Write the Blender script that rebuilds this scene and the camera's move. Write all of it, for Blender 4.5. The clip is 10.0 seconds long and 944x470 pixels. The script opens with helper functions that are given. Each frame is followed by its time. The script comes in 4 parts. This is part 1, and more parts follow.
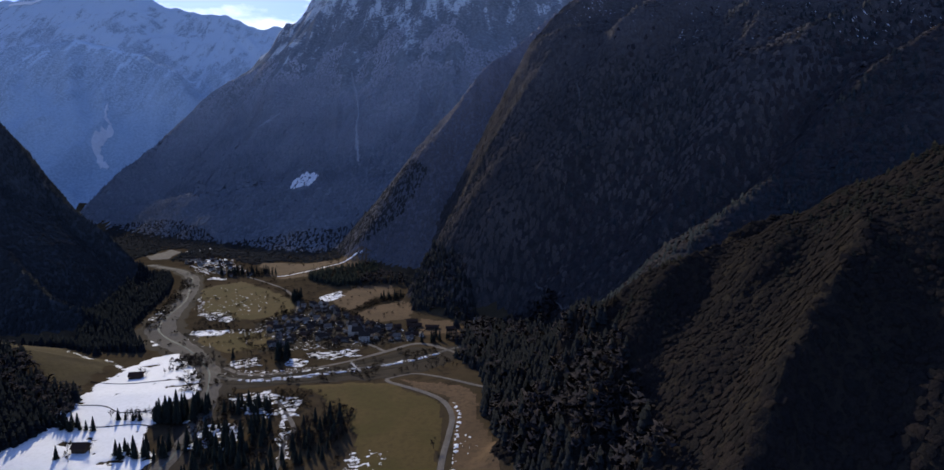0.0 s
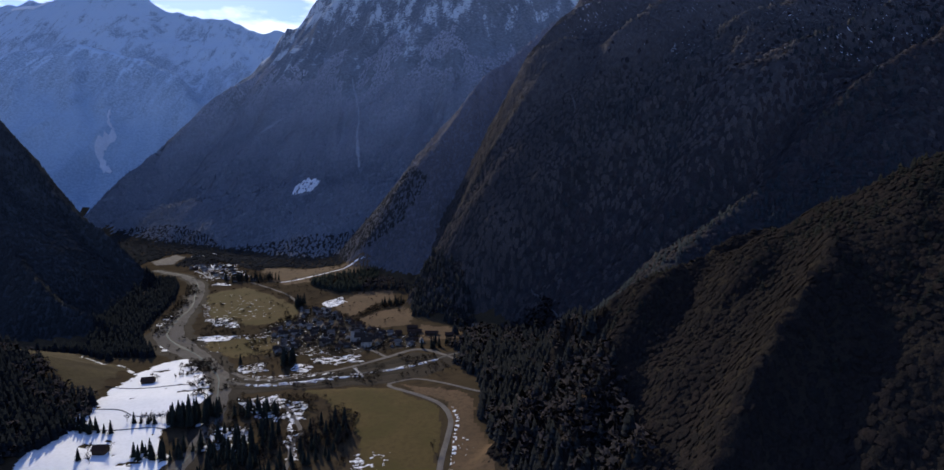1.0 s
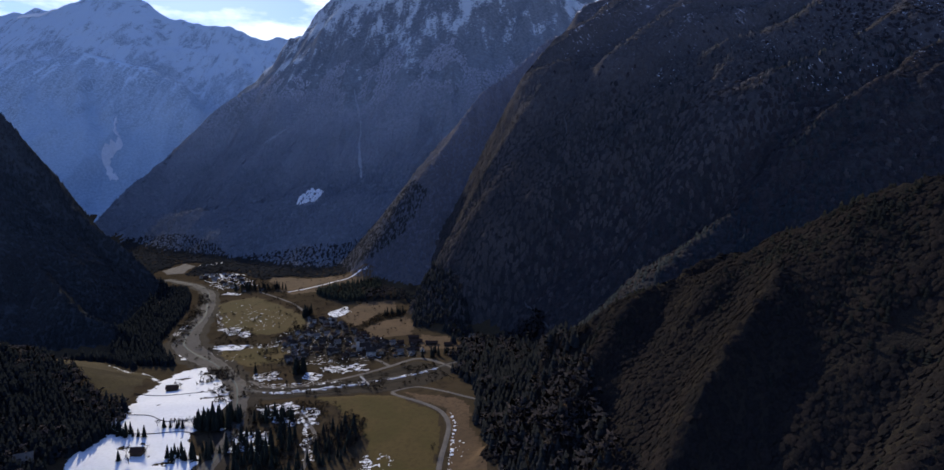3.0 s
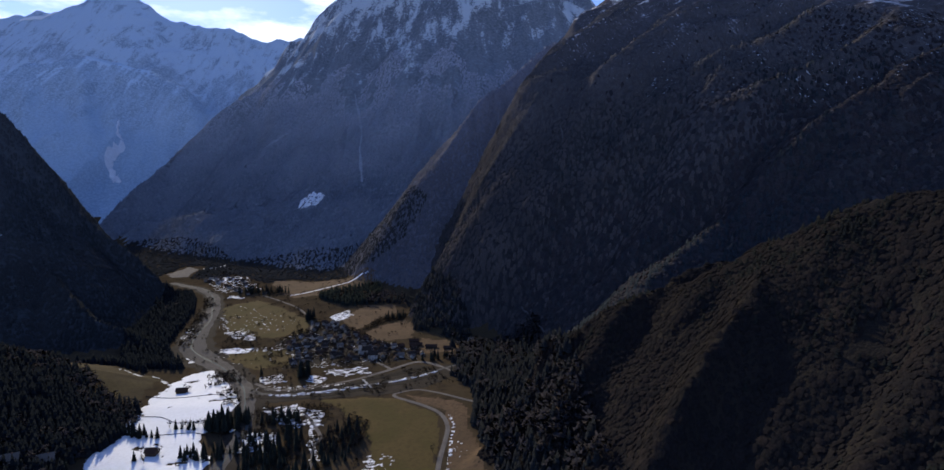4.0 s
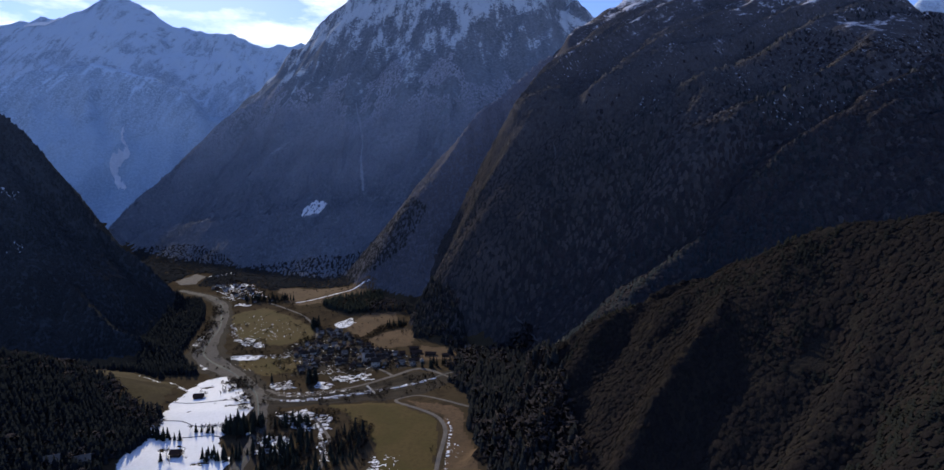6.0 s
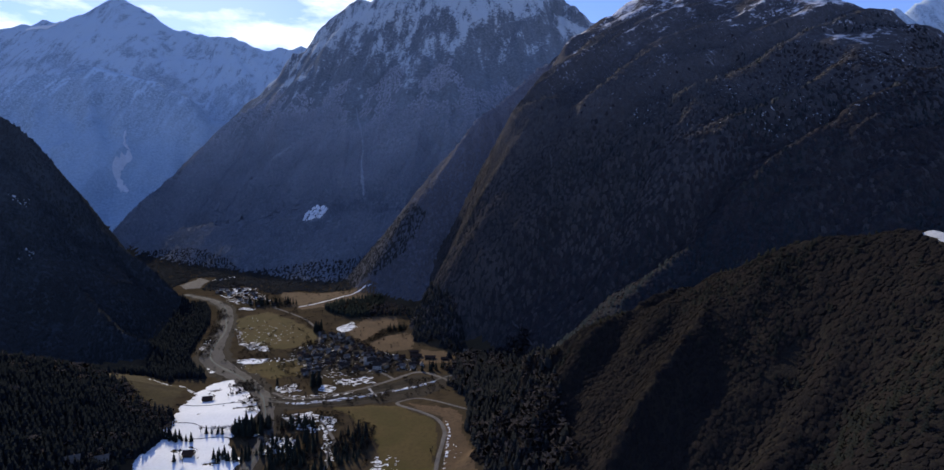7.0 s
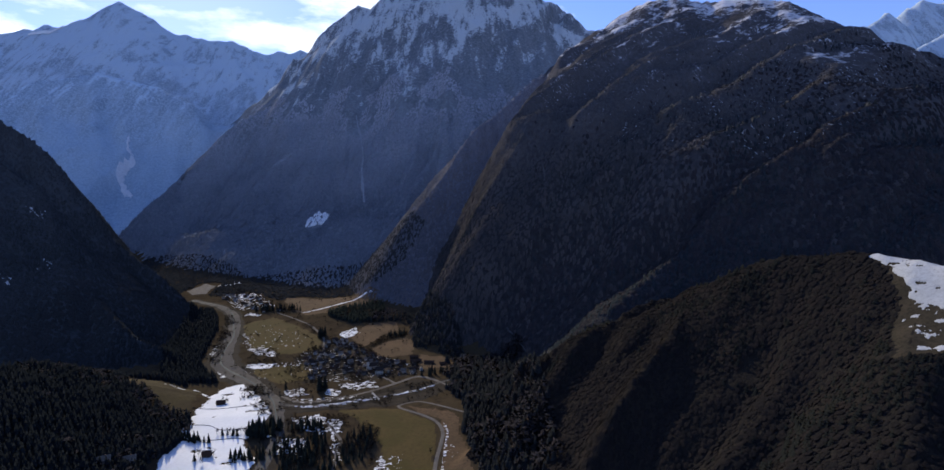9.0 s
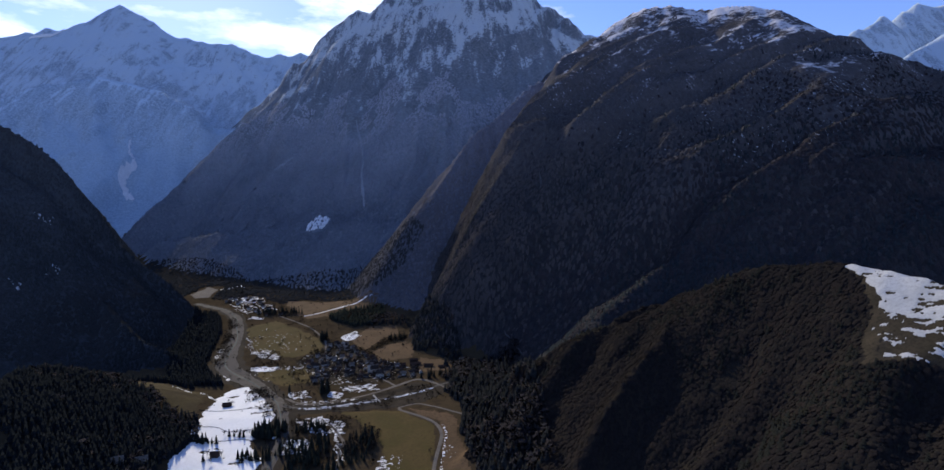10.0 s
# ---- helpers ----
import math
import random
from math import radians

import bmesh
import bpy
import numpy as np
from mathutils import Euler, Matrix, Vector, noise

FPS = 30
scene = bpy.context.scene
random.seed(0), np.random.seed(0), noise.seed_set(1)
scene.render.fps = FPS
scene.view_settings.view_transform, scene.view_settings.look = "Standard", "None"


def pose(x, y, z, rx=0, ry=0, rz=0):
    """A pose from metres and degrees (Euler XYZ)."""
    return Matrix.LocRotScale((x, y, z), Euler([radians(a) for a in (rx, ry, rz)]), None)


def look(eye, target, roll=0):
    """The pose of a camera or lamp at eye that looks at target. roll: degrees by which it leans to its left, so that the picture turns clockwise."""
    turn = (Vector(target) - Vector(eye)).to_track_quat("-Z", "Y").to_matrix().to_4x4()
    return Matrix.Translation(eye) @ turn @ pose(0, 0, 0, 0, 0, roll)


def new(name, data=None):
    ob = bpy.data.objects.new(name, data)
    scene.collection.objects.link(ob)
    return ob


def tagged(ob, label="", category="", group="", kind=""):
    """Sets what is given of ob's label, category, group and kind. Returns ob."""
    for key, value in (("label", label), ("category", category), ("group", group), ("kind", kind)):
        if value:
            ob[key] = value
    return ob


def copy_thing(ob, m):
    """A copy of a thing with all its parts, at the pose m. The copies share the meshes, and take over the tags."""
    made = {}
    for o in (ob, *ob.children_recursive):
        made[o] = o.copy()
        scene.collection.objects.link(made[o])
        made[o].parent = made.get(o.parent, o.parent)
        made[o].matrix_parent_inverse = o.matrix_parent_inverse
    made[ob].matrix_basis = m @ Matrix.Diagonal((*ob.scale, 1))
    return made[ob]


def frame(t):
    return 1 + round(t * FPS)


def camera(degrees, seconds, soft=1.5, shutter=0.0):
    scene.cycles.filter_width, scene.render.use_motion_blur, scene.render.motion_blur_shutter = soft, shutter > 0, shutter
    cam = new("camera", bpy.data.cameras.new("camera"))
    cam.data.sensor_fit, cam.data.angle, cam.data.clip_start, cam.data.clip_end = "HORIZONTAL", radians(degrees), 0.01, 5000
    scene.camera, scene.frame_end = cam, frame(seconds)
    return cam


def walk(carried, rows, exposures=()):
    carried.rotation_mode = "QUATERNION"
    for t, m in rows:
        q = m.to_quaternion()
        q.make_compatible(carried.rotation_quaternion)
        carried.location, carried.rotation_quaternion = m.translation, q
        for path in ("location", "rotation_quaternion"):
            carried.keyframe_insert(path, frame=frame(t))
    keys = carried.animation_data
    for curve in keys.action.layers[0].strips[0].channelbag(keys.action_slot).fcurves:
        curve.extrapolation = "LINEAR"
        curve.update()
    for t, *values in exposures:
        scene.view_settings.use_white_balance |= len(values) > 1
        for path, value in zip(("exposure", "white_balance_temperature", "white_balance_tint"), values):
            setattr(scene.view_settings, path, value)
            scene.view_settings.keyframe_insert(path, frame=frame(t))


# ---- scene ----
cam = camera(81.6, 10.0, soft=1.5)
METRES, EYE, TILT, LEAN, TURN = 250.0, 168.0, -4.5, 0.0, 0.0
ROWS = [
    (0.0, 0.0, 0.0, 0.0, -0.0, 0.0, -0.0),
    (0.5, 0.0024, -0.0398, 0.0154, -0.03, 0.09, -0.0),
    (1.0, 0.0057, -0.0887, 0.0348, -0.05, 0.17, -0.02),
    (1.5, 0.009, -0.1373, 0.054, -0.05, 0.24, -0.02),
    (2.0, 0.0116, -0.186, 0.0729, -0.07, 0.3, -0.03),
    (2.5, 0.0143, -0.2343, 0.0916, -0.09, 0.34, -0.06),
    (4.0, 0.024, -0.3684, 0.1465, -0.12, 0.29, -0.05),
    (4.5, 0.0283, -0.4158, 0.166, -0.13, 0.29, -0.05),
    (5.0, 0.0313, -0.4638, 0.1847, -0.16, 0.33, -0.05),
    (5.5, 0.0337, -0.5024, 0.2005, -0.18, 0.34, -0.06),
    (7.0, 0.0407, -0.6524, 0.2584, -0.31, 0.42, -0.1),
    (7.5, 0.043, -0.6992, 0.2776, -0.34, 0.38, -0.1),
    (8.0, 0.0446, -0.7375, 0.2927, -0.38, 0.35, -0.08),
    (8.5, 0.0463, -0.7856, 0.3116, -0.44, 0.34, -0.05),
    (9.0, 0.0488, -0.8342, 0.3304, -0.5, 0.36, -0.04),
    (9.5, 0.0514, -0.8814, 0.3483, -0.55, 0.39, -0.02),
    (10.0, 0.0548, -0.9286, 0.3666, -0.59, 0.41, -0.0),
]
walk(cam, [(t, pose(0, 0, EYE, TILT, LEAN, TURN) @ pose(METRES * x, METRES * y, METRES * z, 90 + pitch, roll, yaw)) for t, x, y, z, yaw, pitch, roll in ROWS],
     exposures=[(0.0, 0.16, 5230, 16), (10.0, 0.16, 5230, 16)])

# ---- light and sky ----
SUN_TURN, SUN_UP = -27.0, 27.0          # degrees clockwise from straight ahead (+y), degrees above the horizon
sun_way = Vector((math.sin(radians(SUN_TURN)) * math.cos(radians(SUN_UP)), math.cos(radians(SUN_TURN)) * math.cos(radians(SUN_UP)), math.sin(radians(SUN_UP))))
sun = new("sun", bpy.data.lights.new("sun", "SUN"))
sun.data.energy, sun.data.angle, sun.data.color = 4.2, radians(0.6), (1.0, 0.80, 0.47)
sun.matrix_world = look((0, 0, 900), Vector((0, 0, 900)) - sun_way)

world = bpy.data.worlds.new("sky")
scene.world = world
world.use_nodes = True
wn, wl = world.node_tree.nodes, world.node_tree.links
wn.clear()
w_out, w_bg, w_sky = wn.new("ShaderNodeOutputWorld"), wn.new("ShaderNodeBackground"), wn.new("ShaderNodeTexSky")
w_sky.sky_type, w_sky.sun_disc, w_sky.sun_elevation, w_sky.sun_rotation = "NISHITA", False, radians(SUN_UP), radians(SUN_TURN)
w_sky.altitude, w_sky.air_density, w_sky.dust_density, w_sky.ozone_density = 700, 1.0, 0.2, 3.0
w_bg.inputs["Strength"].default_value = 0.15
w_co, w_map, w_noise, w_ramp, w_mix = (wn.new(k) for k in ("ShaderNodeTexCoord", "ShaderNodeMapping", "ShaderNodeTexNoise", "ShaderNodeValToRGB", "ShaderNodeMix"))
w_map.inputs["Scale"].default_value, w_map.inputs["Location"].default_value = (1.0, 1.0, 3.2), (1.7, 0.4, 0.9)
w_noise.inputs["Scale"].default_value, w_noise.inputs["Detail"].default_value, w_noise.inputs["Roughness"].default_value = 4.4, 9, 0.55
w_ramp.color_ramp.elements[0].position, w_ramp.color_ramp.elements[1].position = 0.53, 0.63
w_mix.data_type = "RGBA"
w_glow, w_near, w_cloud = wn.new("ShaderNodeVectorMath"), wn.new("ShaderNodeMapRange"), wn.new("ShaderNodeMix")
w_glow.operation, w_cloud.data_type = "DOT_PRODUCT", "RGBA"
w_glow.inputs[1].default_value = sun_way
w_near.inputs["From Min"].default_value, w_near.inputs["From Max"].default_value = 0.60, 0.94
w_cloud.inputs["A"].default_value, w_cloud.inputs["B"].default_value = (2.0, 2.4, 3.4, 1), (7.6, 7.6, 7.5, 1)      # clouds are brighter towards the sun
wl.new(w_co.outputs["Generated"], w_glow.inputs[0])
wl.new(w_glow.outputs["Value"], w_near.inputs["Value"])
wl.new(w_near.outputs["Result"], w_cloud.inputs["Factor"])
wl.new(w_cloud.outputs["Result"], w_mix.inputs["B"])
wl.new(w_co.outputs["Generated"], w_map.inputs["Vector"])
wl.new(w_map.outputs["Vector"], w_noise.inputs["Vector"])
# a bank of cloud stands over the ridge at the valley's head
w_bank, w_thick, w_sum = wn.new("ShaderNodeVectorMath"), wn.new("ShaderNodeMapRange"), wn.new("ShaderNodeMath")
w_bank.operation, w_sum.operation = "DOT_PRODUCT", "ADD"
w_bank.inputs[1].default_value = Vector((-0.375, 0.92, 0.262)).normalized()
w_thick.interpolation_type = "SMOOTHSTEP"
w_thick.inputs["From Min"].default_value, w_thick.inputs["From Max"].default_value = 0.970, 0.998
w_thick.inputs["To Min"].default_value, w_thick.inputs["To Max"].default_value = 0.0, 0.05
wl.new(w_co.outputs["Generated"], w_bank.inputs[0])
wl.new(w_bank.outputs["Value"], w_thick.inputs["Value"])
wl.new(w_noise.outputs["Fac"], w_sum.inputs[0])
wl.new(w_thick.outputs["Result"], w_sum.inputs[1])
wl.new(w_sum.outputs["Value"], w_ramp.inputs["Fac"])
wl.new(w_ramp.outputs["Color"], w_mix.inputs["Factor"])
w_deep = wn.new("ShaderNodeMix")
w_deep.data_type, w_deep.blend_type = "RGBA", "MULTIPLY"
w_deep.inputs["Factor"].default_value, w_deep.inputs["B"].default_value = 1.0, (0.95, 0.82, 0.90, 1)      # clear, dry mountain air
wl.new(w_sky.outputs["Color"], w_deep.inputs["A"])
wl.new(w_deep.outputs["Result"], w_mix.inputs["A"])
wl.new(w_mix.outputs["Result"], w_bg.inputs["Color"])
wl.new(w_bg.outputs["Background"], w_out.inputs["Surface"])


# ---- materials ----
def rgba(c):
    return (c[0], c[1], c[2], 1.0)


class Nodes:
    """A short hand for building a node material."""

    def __init__(self, name, rough=0.9, gloss=0.0):
        self.mat = bpy.data.materials.new(name)
        self.mat.use_nodes = True
        self.n, self.l = self.mat.node_tree.nodes, self.mat.node_tree.links
        self.bsdf = self.n["Principled BSDF"]
        self.bsdf.inputs["Roughness"].default_value = rough
        self.bsdf.inputs["Specular IOR Level"].default_value = gloss
        self.pos = self.n.new("ShaderNodeNewGeometry").outputs["Position"]

    def link(self, a, b):
        self.l.new(a, b)

    def noise(self, wave, detail=4, rough=0.55, stretch=(1, 1, 1)):
        m, t = self.n.new("ShaderNodeMapping"), self.n.new("ShaderNodeTexNoise")
        m.inputs["Scale"].default_value = [v / wave for v in stretch]
        t.inputs["Scale"].default_value, t.inputs["Detail"].default_value, t.inputs["Roughness"].default_value = 1.0, detail, rough
        self.link(self.pos, m.inputs["Vector"])
        self.link(m.outputs["Vector"], t.inputs["Vector"])
        return t.outputs["Fac"]

    def ramp(self, fac, a, b):
        r = self.n.new("ShaderNodeMapRange")
        r.interpolation_type = "SMOOTHSTEP"
        r.inputs["From Min"].default_value, r.inputs["From Max"].default_value = a, b
        self.link(fac, r.inputs["Value"])
        return r.outputs["Result"]

    def math(self, op, a, b=None):
        m = self.n.new("ShaderNodeMath")
        m.operation = op
        for k, v in enumerate((a, b)):
            if v is None:
                continue
            if isinstance(v, (int, float)):
                m.inputs[k].default_value = v
            else:
                self.link(v, m.inputs[k])
        return m.outputs["Value"]

    def mix(self, fac, a, b):
        m = self.n.new("ShaderNodeMix")
        m.data_type = "RGBA"
        if isinstance(fac, (int, float)):
            m.inputs["Factor"].default_value = fac
        else:
            self.link(fac, m.inputs["Factor"])
        for k, v in (("A", a), ("B", b)):
            if isinstance(v, tuple):
                m.inputs[k].default_value = rgba(v)
            else:
                self.link(v, m.inputs[k])
        return m.outputs["Result"]

    def axis(self, which, normal=False):
        s = self.n.new("ShaderNodeSeparateXYZ")
        self.link(self.n.new("ShaderNodeNewGeometry").outputs["Normal"] if normal else self.pos, s.inputs[0])
        return s.outputs[which]

    def bump(self, height, strength, distance):
        b = self.n.new("ShaderNodeBump")
        b.inputs["Strength"].default_value, b.inputs["Distance"].default_value = strength, distance
        self.link(height, b.inputs["Height"])
        self.link(b.outputs["Normal"], self.bsdf.inputs["Normal"])

    def done(self, colour):
        self.link(colour, self.bsdf.inputs["Base Color"])
        return self.mat


def mountain_material(name, low, high, snow_from, snow_full, snow_share, spread=300.0, snow=(0.80, 0.82, 0.86), flute=(0.7, 0.7, 0.35), deep=None, rise=(150, 620)):
    """Wooded ground below (deep: its darker tone lowest down, which pales with height in place of haze), grey limestone
    where it is steep or high, snow on the ledges above.
    """
    k = Nodes(name, 0.95)
    broad, fine, ribs = k.noise(190, 6), k.noise(9, 5, 0.7), k.noise(34, 7, 0.65, flute)
    up, nz = k.axis("Z"), k.axis("Z", True)
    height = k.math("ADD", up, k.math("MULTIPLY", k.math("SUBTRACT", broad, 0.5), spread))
    # haze is put into the ground's colour, paler the higher it lies
    graded = low if deep is None else k.mix(k.ramp(height, *rise), deep, low)
    ground = k.mix(k.math("MULTIPLY", k.ramp(fine, 0.35, 0.65), 0.35), graded, tuple(v * 1.5 for v in low))
    if deep is None:
        ground = k.mix(k.ramp(broad, 0.45, 0.65), ground, tuple(v * s for v, s in zip(low, (1.22, 1.16, 1.08))))
    rock = k.mix(k.ramp(ribs, 0.3, 0.7), tuple(v * 0.62 for v in high), high)
    rock = k.mix(k.ramp(fine, 0.4, 0.7), rock, tuple(min(v * 1.2, 0.7) for v in high))
    stony = k.ramp(k.math("ADD", height, k.math("MULTIPLY", k.math("SUBTRACT", 0.72, nz), 400.0)), snow_from - 150, snow_from + 130)
    colour = k.mix(stony, ground, rock)
    ledge = k.math("ADD", k.math("MULTIPLY", k.math("SUBTRACT", nz, 0.62), 1.2), k.math("ADD", k.math("MULTIPLY", k.math("SUBTRACT", ribs, 0.5), 2.6), k.math("MULTIPLY", k.math("SUBTRACT", fine, 0.5), 1.6)))
    ledge = k.math("ADD", ledge, k.math("MULTIPLY", k.math("SUBTRACT", broad, 0.5), 1.4))
    cover = k.ramp(k.math("ADD", ledge, k.math("MULTIPLY", k.ramp(height, snow_from, snow_full), snow_share)), 0.45, 0.85)
    cover = k.math("MULTIPLY", cover, k.ramp(height, snow_from - 60, snow_from + 120))
    colour = k.mix(cover, colour, snow)
    k.bump(k.math("ADD", k.noise(9, 5, 0.7), k.math("MULTIPLY", ribs, 2.0)), 0.7, 4.0)
    return k.done(colour)


FLUTED = (1.0, 0.22, 0.22)
# Far rock, woods and snow are pale blue: distance haze painted into the colours.
MASSIF = mountain_material("limestone massif under snow, paled for haze", (0.362, 0.4363, 0.5153), (0.4023, 0.4699, 0.539), 520, 1150, 0.75, 520.0, (0.5029, 0.5817, 0.6515), FLUTED, (0.2816, 0.3468, 0.4204), (150, 560))
# The peak's ground is lightened too, most of all high up, to imitate haze.
MIDPEAK = mountain_material("wooded flank and snowy limestone, paled for haze", (0.2618, 0.2777, 0.2894), (0.2053, 0.2205, 0.2345), 520, 1050, 0.66, 420.0, (0.5338, 0.5617, 0.5588), FLUTED, (0.118, 0.1282, 0.1418), (160, 700))
# The buttress carries the same painted haze.
BUTTRESS = mountain_material("wooded limestone buttress, paled for haze", (0.3574, 0.4368, 0.5168), (0.4071, 0.4872, 0.5641), 560, 1000, 0.60, 420.0, (0.5559, 0.6495, 0.7246), FLUTED, (0.278, 0.3472, 0.4216), (150, 560))
# The next three grow paler upwards, a tint standing in for hazy air.
NOSE = mountain_material("wooded ridge, paled for haze", (0.1721, 0.172, 0.1962), (0.2459, 0.2259, 0.235), 560, 900, 0.5, 160.0, deep=(0.0722, 0.0728, 0.0857), rise=(100, 520))
FLANK = mountain_material("dark wooded flank with rock, hazed with height", (0.0527, 0.0518, 0.0538), (0.0988, 0.0939, 0.0959), 470, 900, 0.46, 160.0, (0.6588, 0.6421, 0.6435), deep=(0.0264, 0.026, 0.0269), rise=(160, 600))
STEEP = mountain_material("spruce-dark steep hillside, hazed with height", (0.0604, 0.0652, 0.0697), (0.1208, 0.1164, 0.1162), 700, 1500, 0.0, deep=(0.029, 0.0314, 0.0327), rise=(30, 330))
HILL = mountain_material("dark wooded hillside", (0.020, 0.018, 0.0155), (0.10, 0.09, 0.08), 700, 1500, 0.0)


def valley_material():
    k = Nodes("pale winter grass and earth", 0.95)
    broad, mid, fine = k.noise(120, 5), k.noise(16, 6, 0.7), k.noise(4, 5, 0.75)
    c = k.mix(k.ramp(broad, 0.38, 0.62), (0.046, 0.037, 0.020), (0.062, 0.046, 0.026))
    c = k.mix(k.ramp(mid, 0.47, 0.58), c, (0.028, 0.022, 0.015))
    c = k.mix(k.ramp(fine, 0.3, 0.75), c, (0.066, 0.050, 0.030))
    k.bump(fine, 0.5, 0.4)
    return k.done(c)


def soil(name, a, b, wave, c=None, rough=0.95):
    """Two or three earthy tones, broad and fine, with a little relief; smooth ones shine."""
    k = Nodes(name, rough, 0.5 if rough < 0.6 else 0.04)
    broad, fine = k.noise(wave, 6, 0.65), k.noise(wave / 9, 5, 0.75)
    col = k.mix(k.ramp(broad, 0.36, 0.64), a, b)
    col = k.mix(k.ramp(fine, 0.42, 0.72), col, c or tuple(v * 0.6 for v in a))
    k.bump(fine, 0.5, wave / 60)
    return k.done(col)


VALLEY = valley_material()
MEADOW = soil("short green and straw grass", (0.070, 0.057, 0.019), (0.088, 0.064, 0.024), 34, (0.064, 0.047, 0.019))
HAY = soil("straw-coloured winter meadow", (0.122, 0.080, 0.044), (0.096, 0.065, 0.036), 30, (0.072, 0.051, 0.030))
GRAVEL = soil("river gravel", (0.094, 0.085, 0.074), (0.070, 0.063, 0.054), 14, (0.125, 0.115, 0.10))
ROAD = soil("grey gravel road", (0.1615, 0.1452, 0.124), (0.1232, 0.1096, 0.092), 8, (0.0935, 0.083, 0.072))
SCRUB = soil("wet brown river bank", (0.030, 0.024, 0.018), (0.042, 0.034, 0.025), 14, (0.020, 0.017, 0.014))
# Snow greyed down: the dim light on these slopes is put into the colour.
SHADED_SNOW = soil("snow greyed for shade", (0.468, 0.4758, 0.4836), (0.39, 0.3978, 0.4056), 18, (0.312, 0.3198, 0.3198), 0.7)
SNOW = soil("old snow", (0.82, 0.8217, 0.8245), (0.76, 0.7722, 0.776), 25, (0.7, 0.7029, 0.6984), 0.7)


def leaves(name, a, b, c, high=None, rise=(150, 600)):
    """Needles or twigs that differ a little from tree to tree, with fine sprays; high: their paler colour in the upper
    woods, which stands in for haze.
    """
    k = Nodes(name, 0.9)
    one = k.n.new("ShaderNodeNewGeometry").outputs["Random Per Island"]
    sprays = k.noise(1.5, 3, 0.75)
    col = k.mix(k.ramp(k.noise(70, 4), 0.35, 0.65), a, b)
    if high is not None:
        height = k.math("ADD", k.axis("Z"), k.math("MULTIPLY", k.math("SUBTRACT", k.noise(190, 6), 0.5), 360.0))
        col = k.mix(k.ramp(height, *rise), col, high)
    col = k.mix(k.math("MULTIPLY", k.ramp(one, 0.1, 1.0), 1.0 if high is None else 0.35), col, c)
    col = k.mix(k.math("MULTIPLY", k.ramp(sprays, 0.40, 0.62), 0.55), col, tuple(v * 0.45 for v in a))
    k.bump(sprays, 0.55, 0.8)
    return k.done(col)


SPRUCE = leaves("spruce needles", (0.0274, 0.0322, 0.0267), (0.0354, 0.0403, 0.03), (0.0209, 0.0258, 0.0216))
TWIGS = leaves("bare brown twigs", (0.046, 0.0356, 0.0287), (0.0575, 0.0448, 0.0333), (0.0299, 0.0253, 0.0207))
SCRUB_TWIGS = leaves("dark scrub twigs", (0.0322, 0.0264, 0.0207), (0.0437, 0.0356, 0.0276), (0.0207, 0.0184, 0.0149))
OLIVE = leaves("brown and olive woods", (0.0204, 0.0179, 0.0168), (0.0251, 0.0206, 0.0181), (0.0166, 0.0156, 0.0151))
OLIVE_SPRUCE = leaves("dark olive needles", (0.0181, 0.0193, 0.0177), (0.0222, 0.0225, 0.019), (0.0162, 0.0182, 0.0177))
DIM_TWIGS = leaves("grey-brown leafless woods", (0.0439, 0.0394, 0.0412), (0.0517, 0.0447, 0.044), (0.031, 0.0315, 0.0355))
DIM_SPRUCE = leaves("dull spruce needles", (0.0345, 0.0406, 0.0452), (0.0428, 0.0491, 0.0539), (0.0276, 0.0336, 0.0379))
# Down to the peak's twigs, haze is mixed into the tree colours by height and distance.
HILL_SPRUCE = leaves("blackish spruce needles, hazed with height", (0.0292, 0.0321, 0.034), (0.0361, 0.0389, 0.04), (0.0319, 0.0348, 0.0376), (0.0695, 0.0762, 0.0826), (30, 330))
HILL_TWIGS = leaves("dim leafless woods, hazed with height", (0.0333, 0.0348, 0.0352), (0.0403, 0.0401, 0.04), (0.0361, 0.0375, 0.0389), (0.075, 0.0803, 0.085), (30, 330))
UPPER_SPRUCE = leaves("upper spruce needles paled for haze", (0.0436, 0.045, 0.0452), (0.069, 0.0659, 0.0614), (0.0654, 0.0623, 0.0614), (0.1199, 0.1196, 0.1259), (160, 640))
UPPER_TWIGS = leaves("upper leafless twigs paled for haze", (0.0545, 0.0503, 0.0484), (0.0873, 0.0762, 0.0695), (0.0764, 0.0676, 0.0629), (0.1309, 0.1266, 0.1291), (160, 640))
RIDGE_SPRUCE = leaves("ridge spruce needles paled for haze", (0.1033, 0.1042, 0.1134), (0.1234, 0.1211, 0.1303), (0.1205, 0.1188, 0.1282), (0.3014, 0.286, 0.3036), (120, 620))
RIDGE_TWIGS = leaves("ridge twigs paled for haze", (0.1144, 0.1111, 0.1197), (0.1365, 0.1301, 0.1368), (0.1255, 0.1207, 0.1303), (0.3054, 0.2912, 0.3079), (120, 620))
PEAK_SPRUCE = leaves("peak spruce needles paled for haze", (0.1424, 0.1565, 0.1811), (0.1653, 0.1776, 0.2026), (0.2179, 0.2283, 0.2558), (0.4243, 0.4334, 0.4623), (170, 680))
PEAK_TWIGS = leaves("peak leafless twigs paled for haze", (0.1653, 0.1755, 0.1986), (0.1881, 0.1966, 0.2202), (0.2409, 0.2474, 0.2714), (0.4705, 0.4695, 0.4916), (170, 680))
